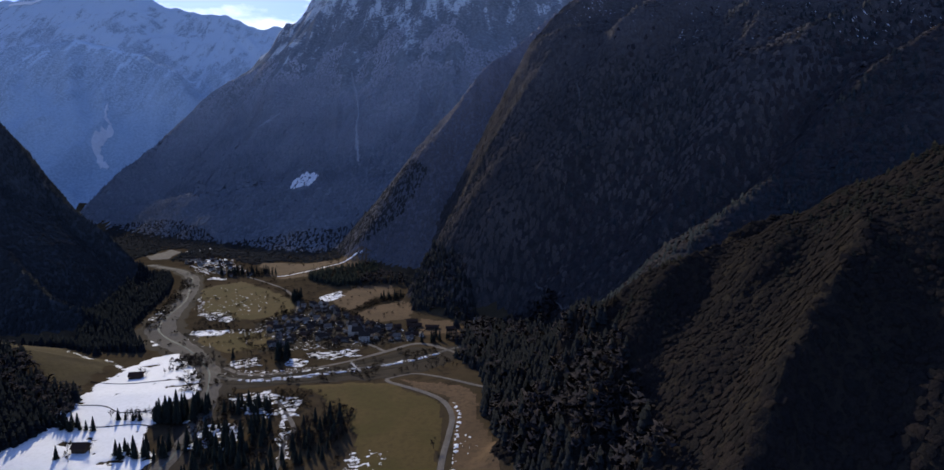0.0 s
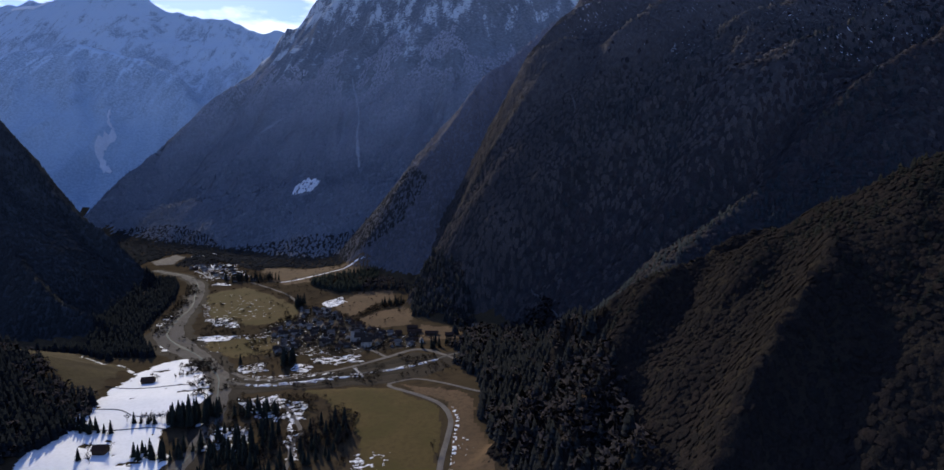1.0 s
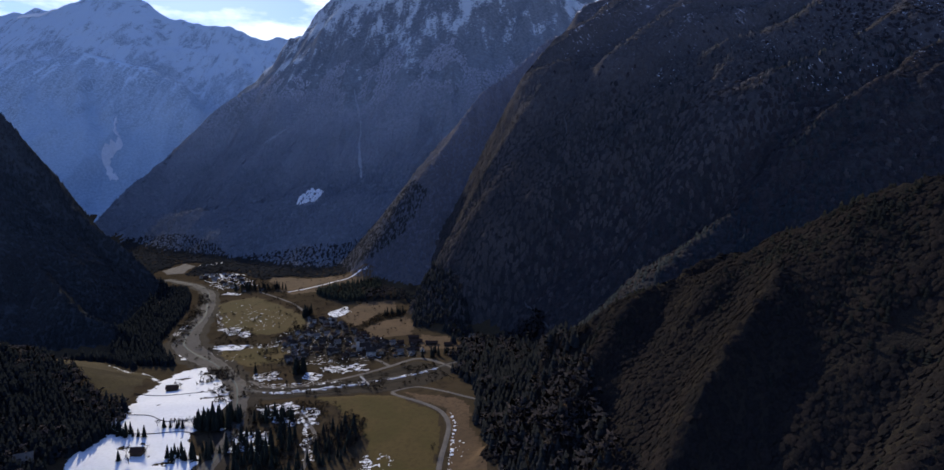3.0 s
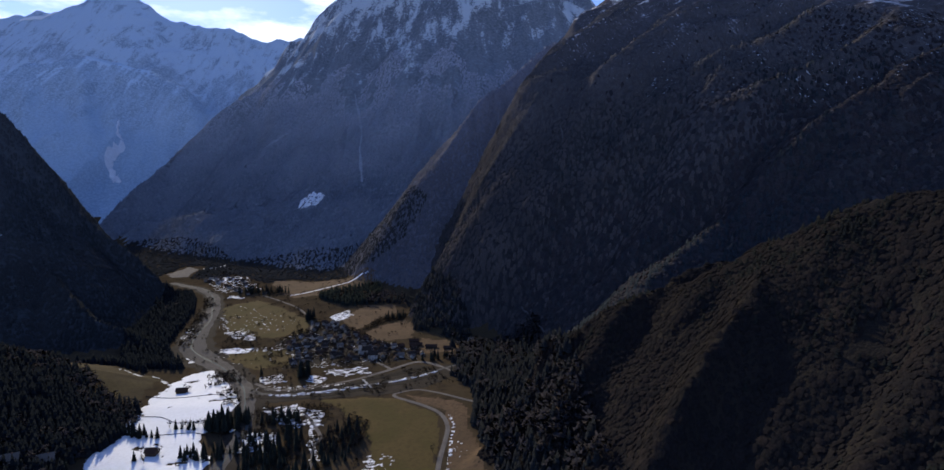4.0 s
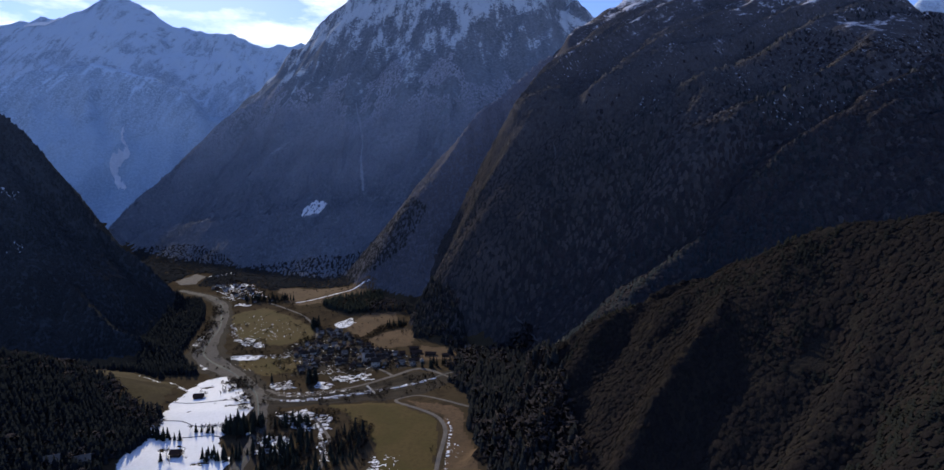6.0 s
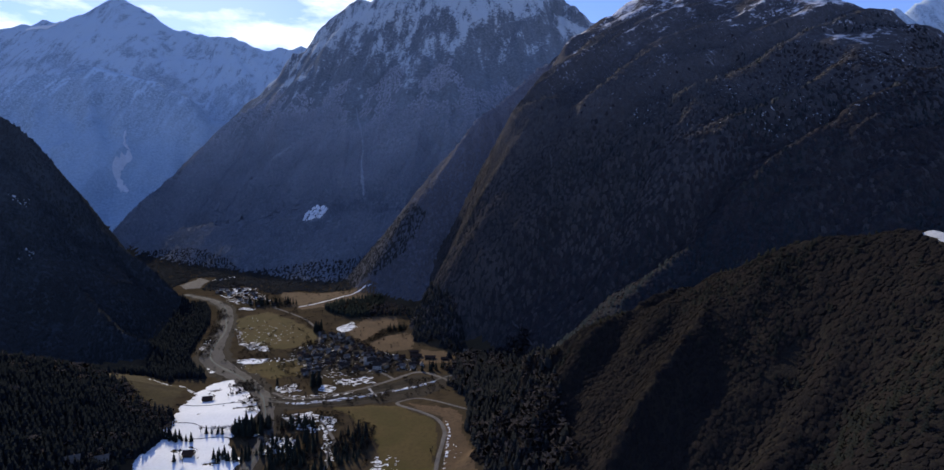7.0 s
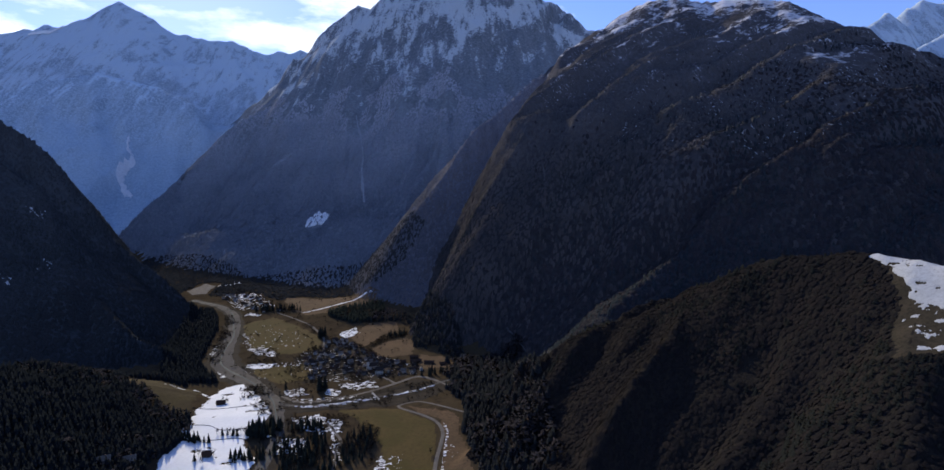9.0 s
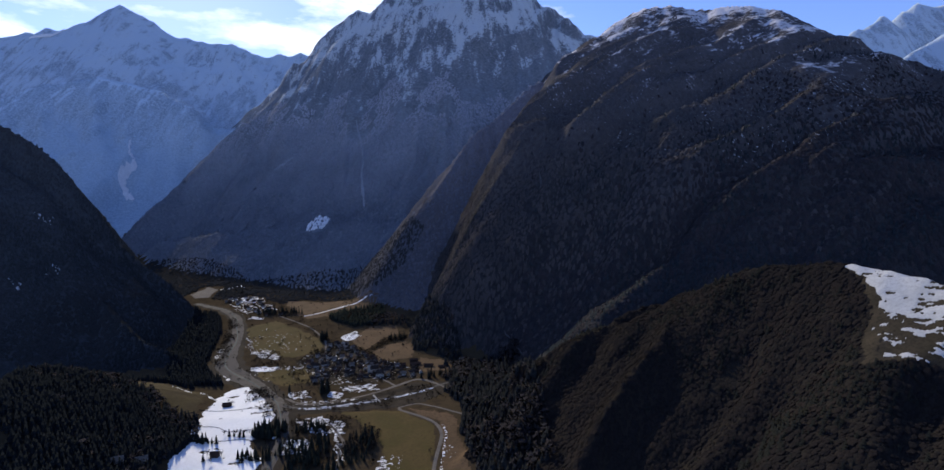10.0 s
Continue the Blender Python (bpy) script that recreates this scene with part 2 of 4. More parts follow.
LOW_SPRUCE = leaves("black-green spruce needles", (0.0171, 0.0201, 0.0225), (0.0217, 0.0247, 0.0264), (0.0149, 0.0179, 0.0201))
BASE_SPRUCE = leaves("dull dark spruce needles", (0.027, 0.029, 0.029), (0.033, 0.035, 0.034), (0.023, 0.025, 0.026))
BARK = soil("grey brown bark", (0.07, 0.055, 0.04), (0.05, 0.04, 0.03), 2)


# ---- the lie of the land ----
PERM = np.random.RandomState(7).permutation(512)
ANGLE = np.random.RandomState(8).rand(512) * 2 * np.pi


def perlin(x, y):
    """Smooth noise of about -1 to 1 at arrays of places."""
    xi, yi = np.floor(x).astype(np.int64), np.floor(y).astype(np.int64)
    xf, yf = x - xi, y - yi
    u, v = xf * xf * xf * (xf * (xf * 6 - 15) + 10), yf * yf * yf * (yf * (yf * 6 - 15) + 10)

    def corner(i, j):
        a = ANGLE[PERM[(PERM[(xi + i) % 512] + yi + j) % 512]]
        return np.cos(a) * (xf - i) + np.sin(a) * (yf - j)

    top = corner(0, 0) * (1 - u) + corner(1, 0) * u
    return 1.5 * (top * (1 - v) + (corner(0, 1) * (1 - u) + corner(1, 1) * u) * v)


def fractal(x, y, wave, octaves=4, gain=0.5):
    total, size = 0.0, 1.0
    for o in range(octaves):
        total = total + size * perlin(x / wave + 17.3 * o, y / wave - 9.1 * o)
        wave, size = wave / 2.03, size * gain
    return total


def smooth(a, b, v):
    t = np.clip((v - a) / (b - a), 0, 1)
    return t * t * (3 - 2 * t)


def smax(a, b, k):
    h = np.clip(0.5 + 0.5 * (a - b) / k, 0, 1)
    return b + (a - b) * h + k * h * (1 - h)


def curve_through(pts, n=8):
    """A smooth line through the points."""
    p = np.array(pts, float)
    p = np.vstack([2 * p[0] - p[1], p, 2 * p[-1] - p[-2]])
    out = []
    for i in range(1, len(p) - 2):
        for t in np.arange(n) / n:
            a, b, c, d = p[i - 1:i + 3]
            out.append(0.5 * (2 * b + (c - a) * t + (2 * a - 5 * b + 4 * c - d) * t * t + (3 * b - a - 3 * c + d) * t ** 3))
    out.append(p[-2])
    return np.array(out)


# each crest: its points, the fall on its left and on its right hand (rise over run), where and how steeply it falls further off, depth of its gullies, roughness, heading of its gullies (degrees from +x)
CRESTS = {
    "massif": ([(-3570, 2900, 955), (-3125, 3300, 1215), (-2785, 3450, 1350), (-2525, 3500, 1405), (-2325, 3600, 1565), (-2185, 3700, 1475), (-2005, 3750, 1400),
                (-1625, 3850, 1360), (-1585, 3880, 1320), (-1220, 3950, 1320), (-960, 4000, 1385), (-425, 4100, 1595)], 0.95, 0.92, 1100, 0.85, 26, 30, 285),
    "buttress": ([(-2495, 2300, 640), (-2215, 2450, 750), (-2000, 2600, 860), (-1765, 2650, 865), (-1465, 2600, 780), (-1245, 2450, 620)], 0.8, 0.95, 900, 0.7, 70, 22, 290),
    "mid_west": ([(-1105, 1600, 145), (-1075, 1750, 265), (-1015, 1900, 390), (-940, 2000, 520), (-820, 2150, 655), (-710, 2300, 765), (-650, 2450, 910), (-615, 2500, 1020)],
                 1.15, 1.15, 300, 0.9, 10, 9, 262),
    "mid_peak": ([(-615, 2500, 1020), (-598, 2510, 1072), (-565, 2520, 1130), (-530, 2535, 1178), (-503, 2550, 1196), (-458, 2560, 1180), (-430, 2565, 1206), (-330, 2580, 1290), (-30, 2550, 1385), (150, 2450, 1345), (290, 2380, 1210), (330, 2350, 1125), (420, 2300, 1020), (510, 2250, 935), (735, 2200, 840)],
                 0.8, 1.0, 1150, 0.7, 34, 14, 262),
    "mid_foot": ([(-960, 1560, 140), (-700, 1440, 165), (-418, 1371, 195), (-200, 1300, 210), (0, 1250, 270)], 0.6, 0.70, 400, 0.5, 5, 6, 260),
    "right_nose": ([(-180, 1000, 90), (-85, 1040, 230), (5, 1130, 390), (170, 1280, 555), (345, 1420, 695)], 1.2, 1.3, 640, 1.1, 14, 8, 215),
    "right_flank": ([(345, 1420, 695), (435, 1430, 765), (530, 1350, 810), (655, 1250, 770), (745, 1090, 720),
                     (745, 1040, 670), (795, 950, 600), (875, 850, 540), (900, 800, 510), (1000, 650, 410)], 0.9, 0.66, 600, 1.25, 36, 9, 200),
    "spur": ([(690, 560, 350), (615, 560, 325), (545, 560, 310), (465, 570, 280), (400, 560, 255), (285, 520, 180), (200, 480, 125), (135, 470, 85), (60, 465, 25)], 0.8, 0.8, 200, 0.9, 18, 5, 205),
    "knoll": ([(480, -300, 200), (380, -50, 205), (350, 100, 212), (335, 200, 221), (315, 260, 222), (280, 300, 207), (240, 320, 180), (190, 340, 145), (130, 360, 95), (85, 370, 50)], 0.68, 0.6, 120, 0.9, 24, 3, 215),
    "left_hill": ([(-1300, 840, 590), (-883, 860, 405), (-762, 860, 305), (-663, 860, 175), (-560, 865, 80), (-500, 885, 15)], 1.5, 1.3, 400, 1.0, 8, 4, 300),
    "left_shoulder": ([(-900, 780, 370), (-772, 800, 280), (-700, 740, 180), (-610, 700, 105), (-530, 655, 52), (-440, 640, 14)], 1.15, 0.95, 300, 1.0, 8, 3, 310),
    "low_hill": ([(-380, 20, 30), (-400, 180, 45), (-440, 300, 70), (-490, 400, 75), (-430, 455, 46), (-350, 505, 8)], 0.55, 0.42, 300, 0.4, 3, 1, 330),
    "far_peaks": ([(2200, 3500, 1050), (2605, 3600, 1335), (2805, 3600, 1490), (2995, 3650, 1440), (3090, 3700, 1565), (3235, 3700, 1635), (3700, 3700, 1500)], 1.1, 1.2, 900, 0.6, 45, 60, 250),
    "far_shoulder": ([(2240, 2600, 985), (2530, 2700, 1135), (2785, 2700, 1245), (3300, 2800, 1300)], 0.8, 0.9, 900, 0.6, 40, 14, 250),
}


def crest_line(pts, rough):
    line = curve_through(pts, 5)
    run = np.concatenate([[0], np.cumsum(np.hypot(*np.diff(line[:, :2], axis=0).T))])
    line[:, 2] += rough * fractal(run, 3.7 + 0 * run, 130, 4, 0.6)
    return line


LINES = {name: crest_line(c[0], c[6]) for name, c in CRESTS.items()}


def floor_height(x, y):
    """The valley floor: flat near by, climbing up the valley and towards the village's fan."""
    z = 2 + 0.075 * np.maximum(y - 600, 0) + 0.045 * np.clip(x + 310, 0, 330) - 0.06 * np.clip(430 - y, 0, 300)
    z = z + 0.10 * np.clip(y - 800, 0, 260) * smooth(-330, -180, x)
    return z + 1.2 * fractal(x, y, 130, 2)


def crest_height(name, x, y):
    """The height of one mountain at arrays of places."""
    _, left, right, reach, beyond, gully, _, heading = CRESTS[name]
    wave = {"massif": 130, "right_flank": 180, "knoll": 120, "spur": 140}.get(name, 210)
    line = LINES[name]
    best, off = np.full(x.shape, -1e9), np.zeros(x.shape)
    cap = 0.0
    for end, inner in ((line[0], line[3]), (line[-1], line[-4])):      # a crest falls off more steeply past its ends
        out = (end - inner)[:2] / np.hypot(*(end - inner)[:2])
        ahead = (x - end[0]) * out[0] + (y - end[1]) * out[1]
        cap = np.maximum(cap, smooth(0.6, 1.0, ahead / (np.hypot(x - end[0], y - end[1]) + 1e-9)))
    for a, b in zip(line[:-1], line[1:]):
        d = b[:2] - a[:2]
        size = np.hypot(*d)
        t = np.clip(((x - a[0]) * d[0] + (y - a[1]) * d[1]) / size ** 2, 0, 1)
        px, py = x - a[0] - t * d[0], y - a[1] - t * d[1]
        q = np.hypot(px, py)
        fall = left + (right - left) * smooth(30, -30, (d[0] * py - d[1] * px) / size)
        fall = fall + np.maximum(1.15 - fall, 0) * cap
        c = a[2] + t * (b[2] - a[2]) - fall * np.minimum(q, reach) - beyond * np.maximum(q - reach, 0)
        higher = c > best
        best, off = np.where(higher, c, best), np.where(higher, q, off)
    way = (-math.sin(radians(heading)), math.cos(radians(heading)))
    warp = 60 * perlin(x / 260, y / 260)
    u, v = x * way[0] + y * way[1] + warp, (-x * way[1] + y * way[0]) * 0.28
    ribs = 0.35 - 1.8 * np.abs(fractal(u, v, wave, 3, 0.45))
    return best + gully * ribs * smooth(10, 240 if gully > 24 else 110, off)


def land(x, y):
    """Height and the number of the mountain that makes it (0: the floor)."""
    x, y = np.asarray(x, float), np.asarray(y, float)
    z = floor_height(x, y)
    owner, tallest = np.zeros(x.shape, int), z + 1.5
    for i, name in enumerate(CRESTS):
        c = crest_height(name, x, y)
        owner = np.where(c > tallest, i + 1, owner)
        tallest = np.maximum(tallest, c)
        z = smax(z, c, 14.0)
    hilly = smooth(8, 90, z - floor_height(x, y))
    return z + hilly * (7 * fractal(x, y, 120, 4, 0.55)), owner


def stepped(a, b, fine_a, fine_b, fine, coarse):
    """Grid lines from a to b, close together between fine_a and fine_b."""
    out, step = list(np.arange(fine_a, fine_b + 0.1, fine)), fine
    while out[-1] < b:
        step = min(step * 1.07, coarse)
        out.append(out[-1] + step)
    step = fine
    while out[0] > a:
        step = min(step * 1.07, coarse)
        out.insert(0, out[0] - step)
    return np.array(out)


def mesh_from(name, verts, faces, material, soft=True, normals=None):
    """An object from arrays; faces all of one size."""
    me = bpy.data.meshes.new(name)
    n, size = len(faces), faces.shape[1]
    me.vertices.add(len(verts))
    me.vertices.foreach_set("co", np.asarray(verts, np.float32).ravel())
    me.loops.add(n * size)
    me.loops.foreach_set("vertex_index", np.asarray(faces, np.int32).ravel())
    me.polygons.add(n)
    me.polygons.foreach_set("loop_start", np.arange(0, n * size, size, dtype=np.int32))
    me.polygons.foreach_set("use_smooth", np.full(n, soft))
    me.update(calc_edges=True)
    me.validate()
    me.materials.append(material)
    if normals is not None:
        me.normals_split_custom_set_from_vertices(normals)
    return new(name, me)


GX, GY = stepped(-4300, 4300, -720, 720, 6.0, 27.0), stepped(-1600, 4600, -230, 1120, 6.0, 27.0)
gx, gy = np.meshgrid(GX, GY)
gz, gown = land(gx, gy)
corner = np.arange(gx.size).reshape(gx.shape)
quads = np.stack([corner[:-1, :-1], corner[:-1, 1:], corner[1:, 1:], corner[1:, :-1]], -1).reshape(-1, 4)
quad_owner = gown[:-1, :-1].reshape(-1)
slope_y, slope_x = np.gradient(gz, GY, GX)
all_normals = np.stack([-slope_x, -slope_y, np.ones_like(gz)], -1).reshape(-1, 3)
all_normals /= np.linalg.norm(all_normals, axis=1)[:, None]
all_verts = np.stack([gx, gy, gz], -1).reshape(-1, 3)
LOOKS = {
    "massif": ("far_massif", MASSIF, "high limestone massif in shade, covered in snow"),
    "buttress": ("far_buttress", BUTTRESS, "wooded buttress below the snowy massif, paled by painted haze"),
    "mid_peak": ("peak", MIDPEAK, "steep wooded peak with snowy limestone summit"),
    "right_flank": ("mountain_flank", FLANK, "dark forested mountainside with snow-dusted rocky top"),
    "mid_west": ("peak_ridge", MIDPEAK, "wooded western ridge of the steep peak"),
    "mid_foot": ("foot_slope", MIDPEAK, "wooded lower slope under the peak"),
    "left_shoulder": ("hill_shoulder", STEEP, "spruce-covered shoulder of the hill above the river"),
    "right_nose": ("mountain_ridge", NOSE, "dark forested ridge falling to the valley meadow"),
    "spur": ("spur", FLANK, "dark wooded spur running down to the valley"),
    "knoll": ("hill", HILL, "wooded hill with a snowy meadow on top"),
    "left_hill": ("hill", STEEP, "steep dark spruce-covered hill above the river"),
    "low_hill": ("low_hill", VALLEY, "low brown grassy hill beside the snowfield"),
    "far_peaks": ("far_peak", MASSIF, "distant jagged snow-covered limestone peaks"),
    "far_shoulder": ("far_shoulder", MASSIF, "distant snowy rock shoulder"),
}
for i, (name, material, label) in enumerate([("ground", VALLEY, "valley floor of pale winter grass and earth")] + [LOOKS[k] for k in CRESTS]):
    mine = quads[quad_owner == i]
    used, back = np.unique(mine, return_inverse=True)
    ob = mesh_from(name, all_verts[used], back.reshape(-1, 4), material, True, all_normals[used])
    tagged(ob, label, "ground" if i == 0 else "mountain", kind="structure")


# ---- things laid on the land ----
def height_at(x, y):
    """The height of the land's own mesh at arrays of places."""
    x, y = np.asarray(x, float), np.asarray(y, float)
    i, j = np.clip(np.searchsorted(GX, x) - 1, 0, len(GX) - 2), np.clip(np.searchsorted(GY, y) - 1, 0, len(GY) - 2)
    u, v = (x - GX[i]) / (GX[i + 1] - GX[i]), (y - GY[j]) / (GY[j + 1] - GY[j])
    return (gz[j, i] * (1 - u) + gz[j, i + 1] * u) * (1 - v) + (gz[j + 1, i] * (1 - u) + gz[j + 1, i + 1] * u) * v


def at_grid(values, x, y):
    i, j = np.clip(np.searchsorted(GX, x) - 1, 0, len(GX) - 2), np.clip(np.searchsorted(GY, y) - 1, 0, len(GY) - 2)
    return values[j, i]


def inside(x, y, outline):
    """Whether places lie within an outline."""
    hit = np.zeros(np.shape(x), bool)
    for (ax, ay), (bx, by) in zip(outline, outline[1:] + outline[:1]):
        crosses = (ay > y) != (by > y)
        hit ^= crosses & (x < (bx - ax) * (y - ay) / ((by - ay) or 1e-9) + ax)
    return hit


def drape(name, outline, material, label, category, lift=0.3, cell=2.0, wobble=6.0, holes=None, kind="structure", along=0.0, streak=2.0):
    """A sheet with an uneven edge that lies on the land within an outline; holes: (wave, share left open)."""
    xs, ys = [p[0] for p in outline], [p[1] for p in outline]
    lx, ly = np.arange(min(xs) - 8, max(xs) + 8, cell), np.arange(min(ys) - 8, max(ys) + 8, cell)
    mx, my = np.meshgrid(lx, ly)
    cx, cy = mx[:-1, :-1] + cell / 2, my[:-1, :-1] + cell / 2
    keep = inside(cx + wobble * fractal(cx, cy, 24, 3, 0.6), cy + wobble * fractal(cx + 500, cy, 24, 3, 0.6), outline)
    if holes:
        ca, sa = math.cos(radians(along)), math.sin(radians(along))
        keep &= fractal((cx * ca + cy * sa) / streak + 90, cy * ca - cx * sa - 70, holes[0], 4, 0.72) + (0.6 * fractal(cx, cy, holes[2], 2) if len(holes) > 2 else 0) > holes[1]
    idx = np.arange(mx.size).reshape(mx.shape)
    q = np.stack([idx[:-1, :-1], idx[:-1, 1:], idx[1:, 1:], idx[1:, :-1]], -1)[keep]
    if not len(q):
        return None
    used, back = np.unique(q, return_inverse=True)
    px, py = mx.ravel()[used], my.ravel()[used]
    px, py = px + cell * 0.35 * perlin(px * 0.7, py * 0.7), py + cell * 0.35 * perlin(px * 0.7 + 40, py * 0.7)
    times = np.bincount(back.ravel(), minlength=len(used))
    pz = height_at(px, py) + np.where(times < 4, 0.08, lift) + 0.05 * perlin(px / 3, py / 3)
    ob = mesh_from(name, np.stack([px, py, pz], -1), back.reshape(-1, 4), material)
    return tagged(ob, label, category, kind=kind)


def ribbon(name, pts, widths, material, label, category, lift=0.4, across=4, wander=0.0):
    """A strip of changing width along a smooth line on the land."""
    line = curve_through([(*p, w) for p, w in zip(pts, widths)], 10)
    run = np.concatenate([[0], np.cumsum(np.hypot(*np.diff(line[:, :2], axis=0).T))])
    fine = np.arange(0, run[-1], 3.0)
    x, y, w = (np.interp(fine, run, line[:, k]) for k in range(3))
    dx, dy = np.gradient(x), np.gradient(y)
    size = np.hypot(dx, dy) + 1e-9
    nx, ny = -dy / size, dx / size
    rows = []
    for k in range(across + 1):
        f = k / across - 0.5
        edge = wander * perlin(fine / 17, 0 * fine + 5.5 * (f > 0) + 2.2) if k in (0, across) else 0
        px, py = x + nx * (w * f + edge), y + ny * (w * f + edge)
        rows.append(np.stack([px, py, height_at(px, py) + lift * (0.3 if k in (0, across) else 1)], -1))
    grid = np.stack(rows, 1)
    idx = np.arange(grid.shape[0] * grid.shape[1]).reshape(grid.shape[:2])
    q = np.stack([idx[:-1, 1:], idx[:-1, :-1], idx[1:, :-1], idx[1:, 1:]], -1).reshape(-1, 4)
    return tagged(mesh_from(name, grid.reshape(-1, 3), q, material), label, category, kind="structure")


WATER = soil("shallow grey-green water", (0.05, 0.065, 0.065), (0.07, 0.085, 0.08), 9, (0.10, 0.11, 0.11), 0.7)
SCREE = soil("pale limestone scree", (0.66, 0.68, 0.71), (0.56, 0.58, 0.61), 14, (0.72, 0.74, 0.77))

STRIP = [(-327, 912), (-293, 929), (-256, 945), (-232, 950), (-205, 948), (-184, 941)]
# fields and meadows
drape("meadow", [(-140, 437), (-110, 438), (-71, 437), (-45, 414), (-25, 392), (-20, 364), (-22, 315), (-20, 270), (-70, 270), (-67, 319), (-86, 371), (-108, 401)], MEADOW, "mown green and straw-coloured meadow by the road", "meadow", 0.25, 2.5, 3)
drape("meadow", [(-64, 441), (-40, 432), (-11, 421), (3, 407), (5, 368), (14, 342), (17, 301), (17, 270), (-14, 270), (-12, 320), (-10, 363), (-20, 401)], HAY, "straw-coloured meadow at the wood's edge", "meadow", 0.22, 2.5, 3)
drape("meadow", [(-416, 832), (-374, 880), (-285, 800), (-247, 755), (-232, 690), (-290, 672), (-349, 704)], MEADOW, "green winter meadow above the village", "meadow", 0.25, 3, 5)
drape("meadow", [(-310, 610), (-236, 625), (-205, 560), (-249, 549), (-295, 580)], MEADOW, "green meadow beside the village", "meadow", 0.25, 3, 5)
drape("meadow", [(-408, 1035), (-322, 1022), (-250, 985), (-188, 950), (-172, 920), (-226, 905), (-314, 895), (-356, 930)], HAY, "straw-coloured sloping meadow under the woods", "meadow", 0.25, 3, 5)
drape("meadow", [(-192, 750), (-172, 816), (-118, 814), (-116, 770), (-136, 752), (-152, 704), (-167, 684)], HAY, "brown sloping hayfield above the village", "meadow", 0.25, 3, 4)
drape("meadow", [(-144, 678), (-121, 716), (-93, 728), (-80, 705), (-73, 650), (-100, 636), (-132, 640)], HAY, "brown hayfield behind the houses", "meadow", 0.25, 3, 4)
drape("meadow", [(-62, 645), (-24, 628), (-4, 610), (-10, 588), (-62, 583)], HAY, "pale hayfield with timber sheds", "meadow", 0.25, 3, 4)
drape("meadow", [(-560, 560), (-470, 560), (-400, 530), (-345, 512), (-330, 470), (-318, 425), (-350, 440), (-400, 470), (-470, 480), (-560, 500)], soil("dull brown grass", (0.062, 0.048, 0.021), (0.045, 0.034, 0.018), 30), "dull brown grass slope in shade", "meadow", 0.25, 3, 6)

# river, its side stream and their banks
drape("river_bank", [(-215, 432), (-140, 441), (-72, 445), (-40, 462), (-12, 495), (-25, 520), (-60, 541), (-85, 516), (-123, 486), (-161, 466), (-199, 462), (-225, 478)], SCRUB, "dark scrubby slope between road and stream", "river bank", 0.2, 2.5, 4)
drape("scrub_ground", [(-262, 650), (-240, 690), (-232, 735), (-205, 745), (-165, 690), (-130, 650), (-100, 622), (-60, 600), (-45, 575), (-75, 555), (-112, 545), (-141, 540), (-172, 560), (-190, 545), (-215, 540), (-228, 600)], SCRUB, "trodden dark earth and gardens between the houses", "ground", 0.2, 2.5, 6, (20, -0.5))
RIVER = [(-188, 300), (-194, 375), (-209, 425), (-241, 488), (-299, 561), (-366, 633), (-392, 700), (-408, 764), (-432, 833), (-466, 902), (-520, 960), (-600, 1010)]
STREAM = [(-241, 488), (-210, 460), (-176, 454), (-136, 458), (-99, 479), (-58, 497), (-35, 512), (-8, 532), (25, 540)]
ribbon("river_bank", STREAM, [30, 30, 28, 26, 26, 26, 22, 18, 14], SCRUB, "dark brown scrubby bank of the side stream", "river bank", 0.25, 6, 4)
ribbon("river_bank", RIVER, [26, 28, 34, 40, 48, 52, 44, 38, 34, 30, 26, 20], SCRUB, "dark brown scrubby bank of the river", "river bank", 0.22, 6, 5)
ribbon("river_bed", RIVER, [12, 12, 14, 20, 28, 34, 28, 22, 22, 20, 16, 12], GRAVEL, "wide bed of grey river gravel", "river bed", 0.45, 8, 3)
ribbon("river_bed", STREAM, [10, 8, 6, 5, 5, 5, 5, 5, 4], GRAVEL, "narrow gravel bed of the side stream", "river bed", 0.5, 4, 2)
ribbon("water", [(x + 3 * math.sin(i * 2.1), y) for i, (x, y) in enumerate(RIVER)], [2, 2, 2, 2.5, 3, 3, 3, 2.5, 2.5, 2, 2, 2], WATER, "shallow grey water of the river", "water", 0.62, 4, 1)
ribbon("water", STREAM, [1.6] * 9, WATER, "thin water of the side stream", "water", 0.62, 2, 0.7)

DARK_EARTH = soil("dark leafless undergrowth and wet earth", (0.020, 0.017, 0.013), (0.032, 0.026, 0.019), 6, (0.014, 0.012, 0.010))
ribbon("river_bank", [(-205, 455), (-170, 463), (-128, 476), (-95, 500), (-62, 520), (-42, 532)], [5, 7, 9, 12, 13, 8], DARK_EARTH, "dark steep bank under the road", "river bank", 0.45, 4, 2.5)
ribbon("river_bank", [(-205, 447), (-150, 446), (-100, 463), (-60, 482), (-36, 498)], [5, 7, 7, 6, 5], DARK_EARTH, "dark wet edge of the stream", "river bank", 0.42, 4, 2.5)

# roads
ribbon("road", [(-20, 250), (-18, 315), (-15, 347), (-14, 372), (-22, 396), (-39, 414), (-65, 434), (-71, 443)], [4] * 8, ROAD, "pale gravel road curving through the meadow", "road", 0.5, 2)
ribbon("track", [(-72, 444), (-60, 452), (-48, 455), (-32, 446), (3, 420), (40, 400)], [3.2] * 6, ROAD, "gravel track into the woods", "road", 0.5, 2)
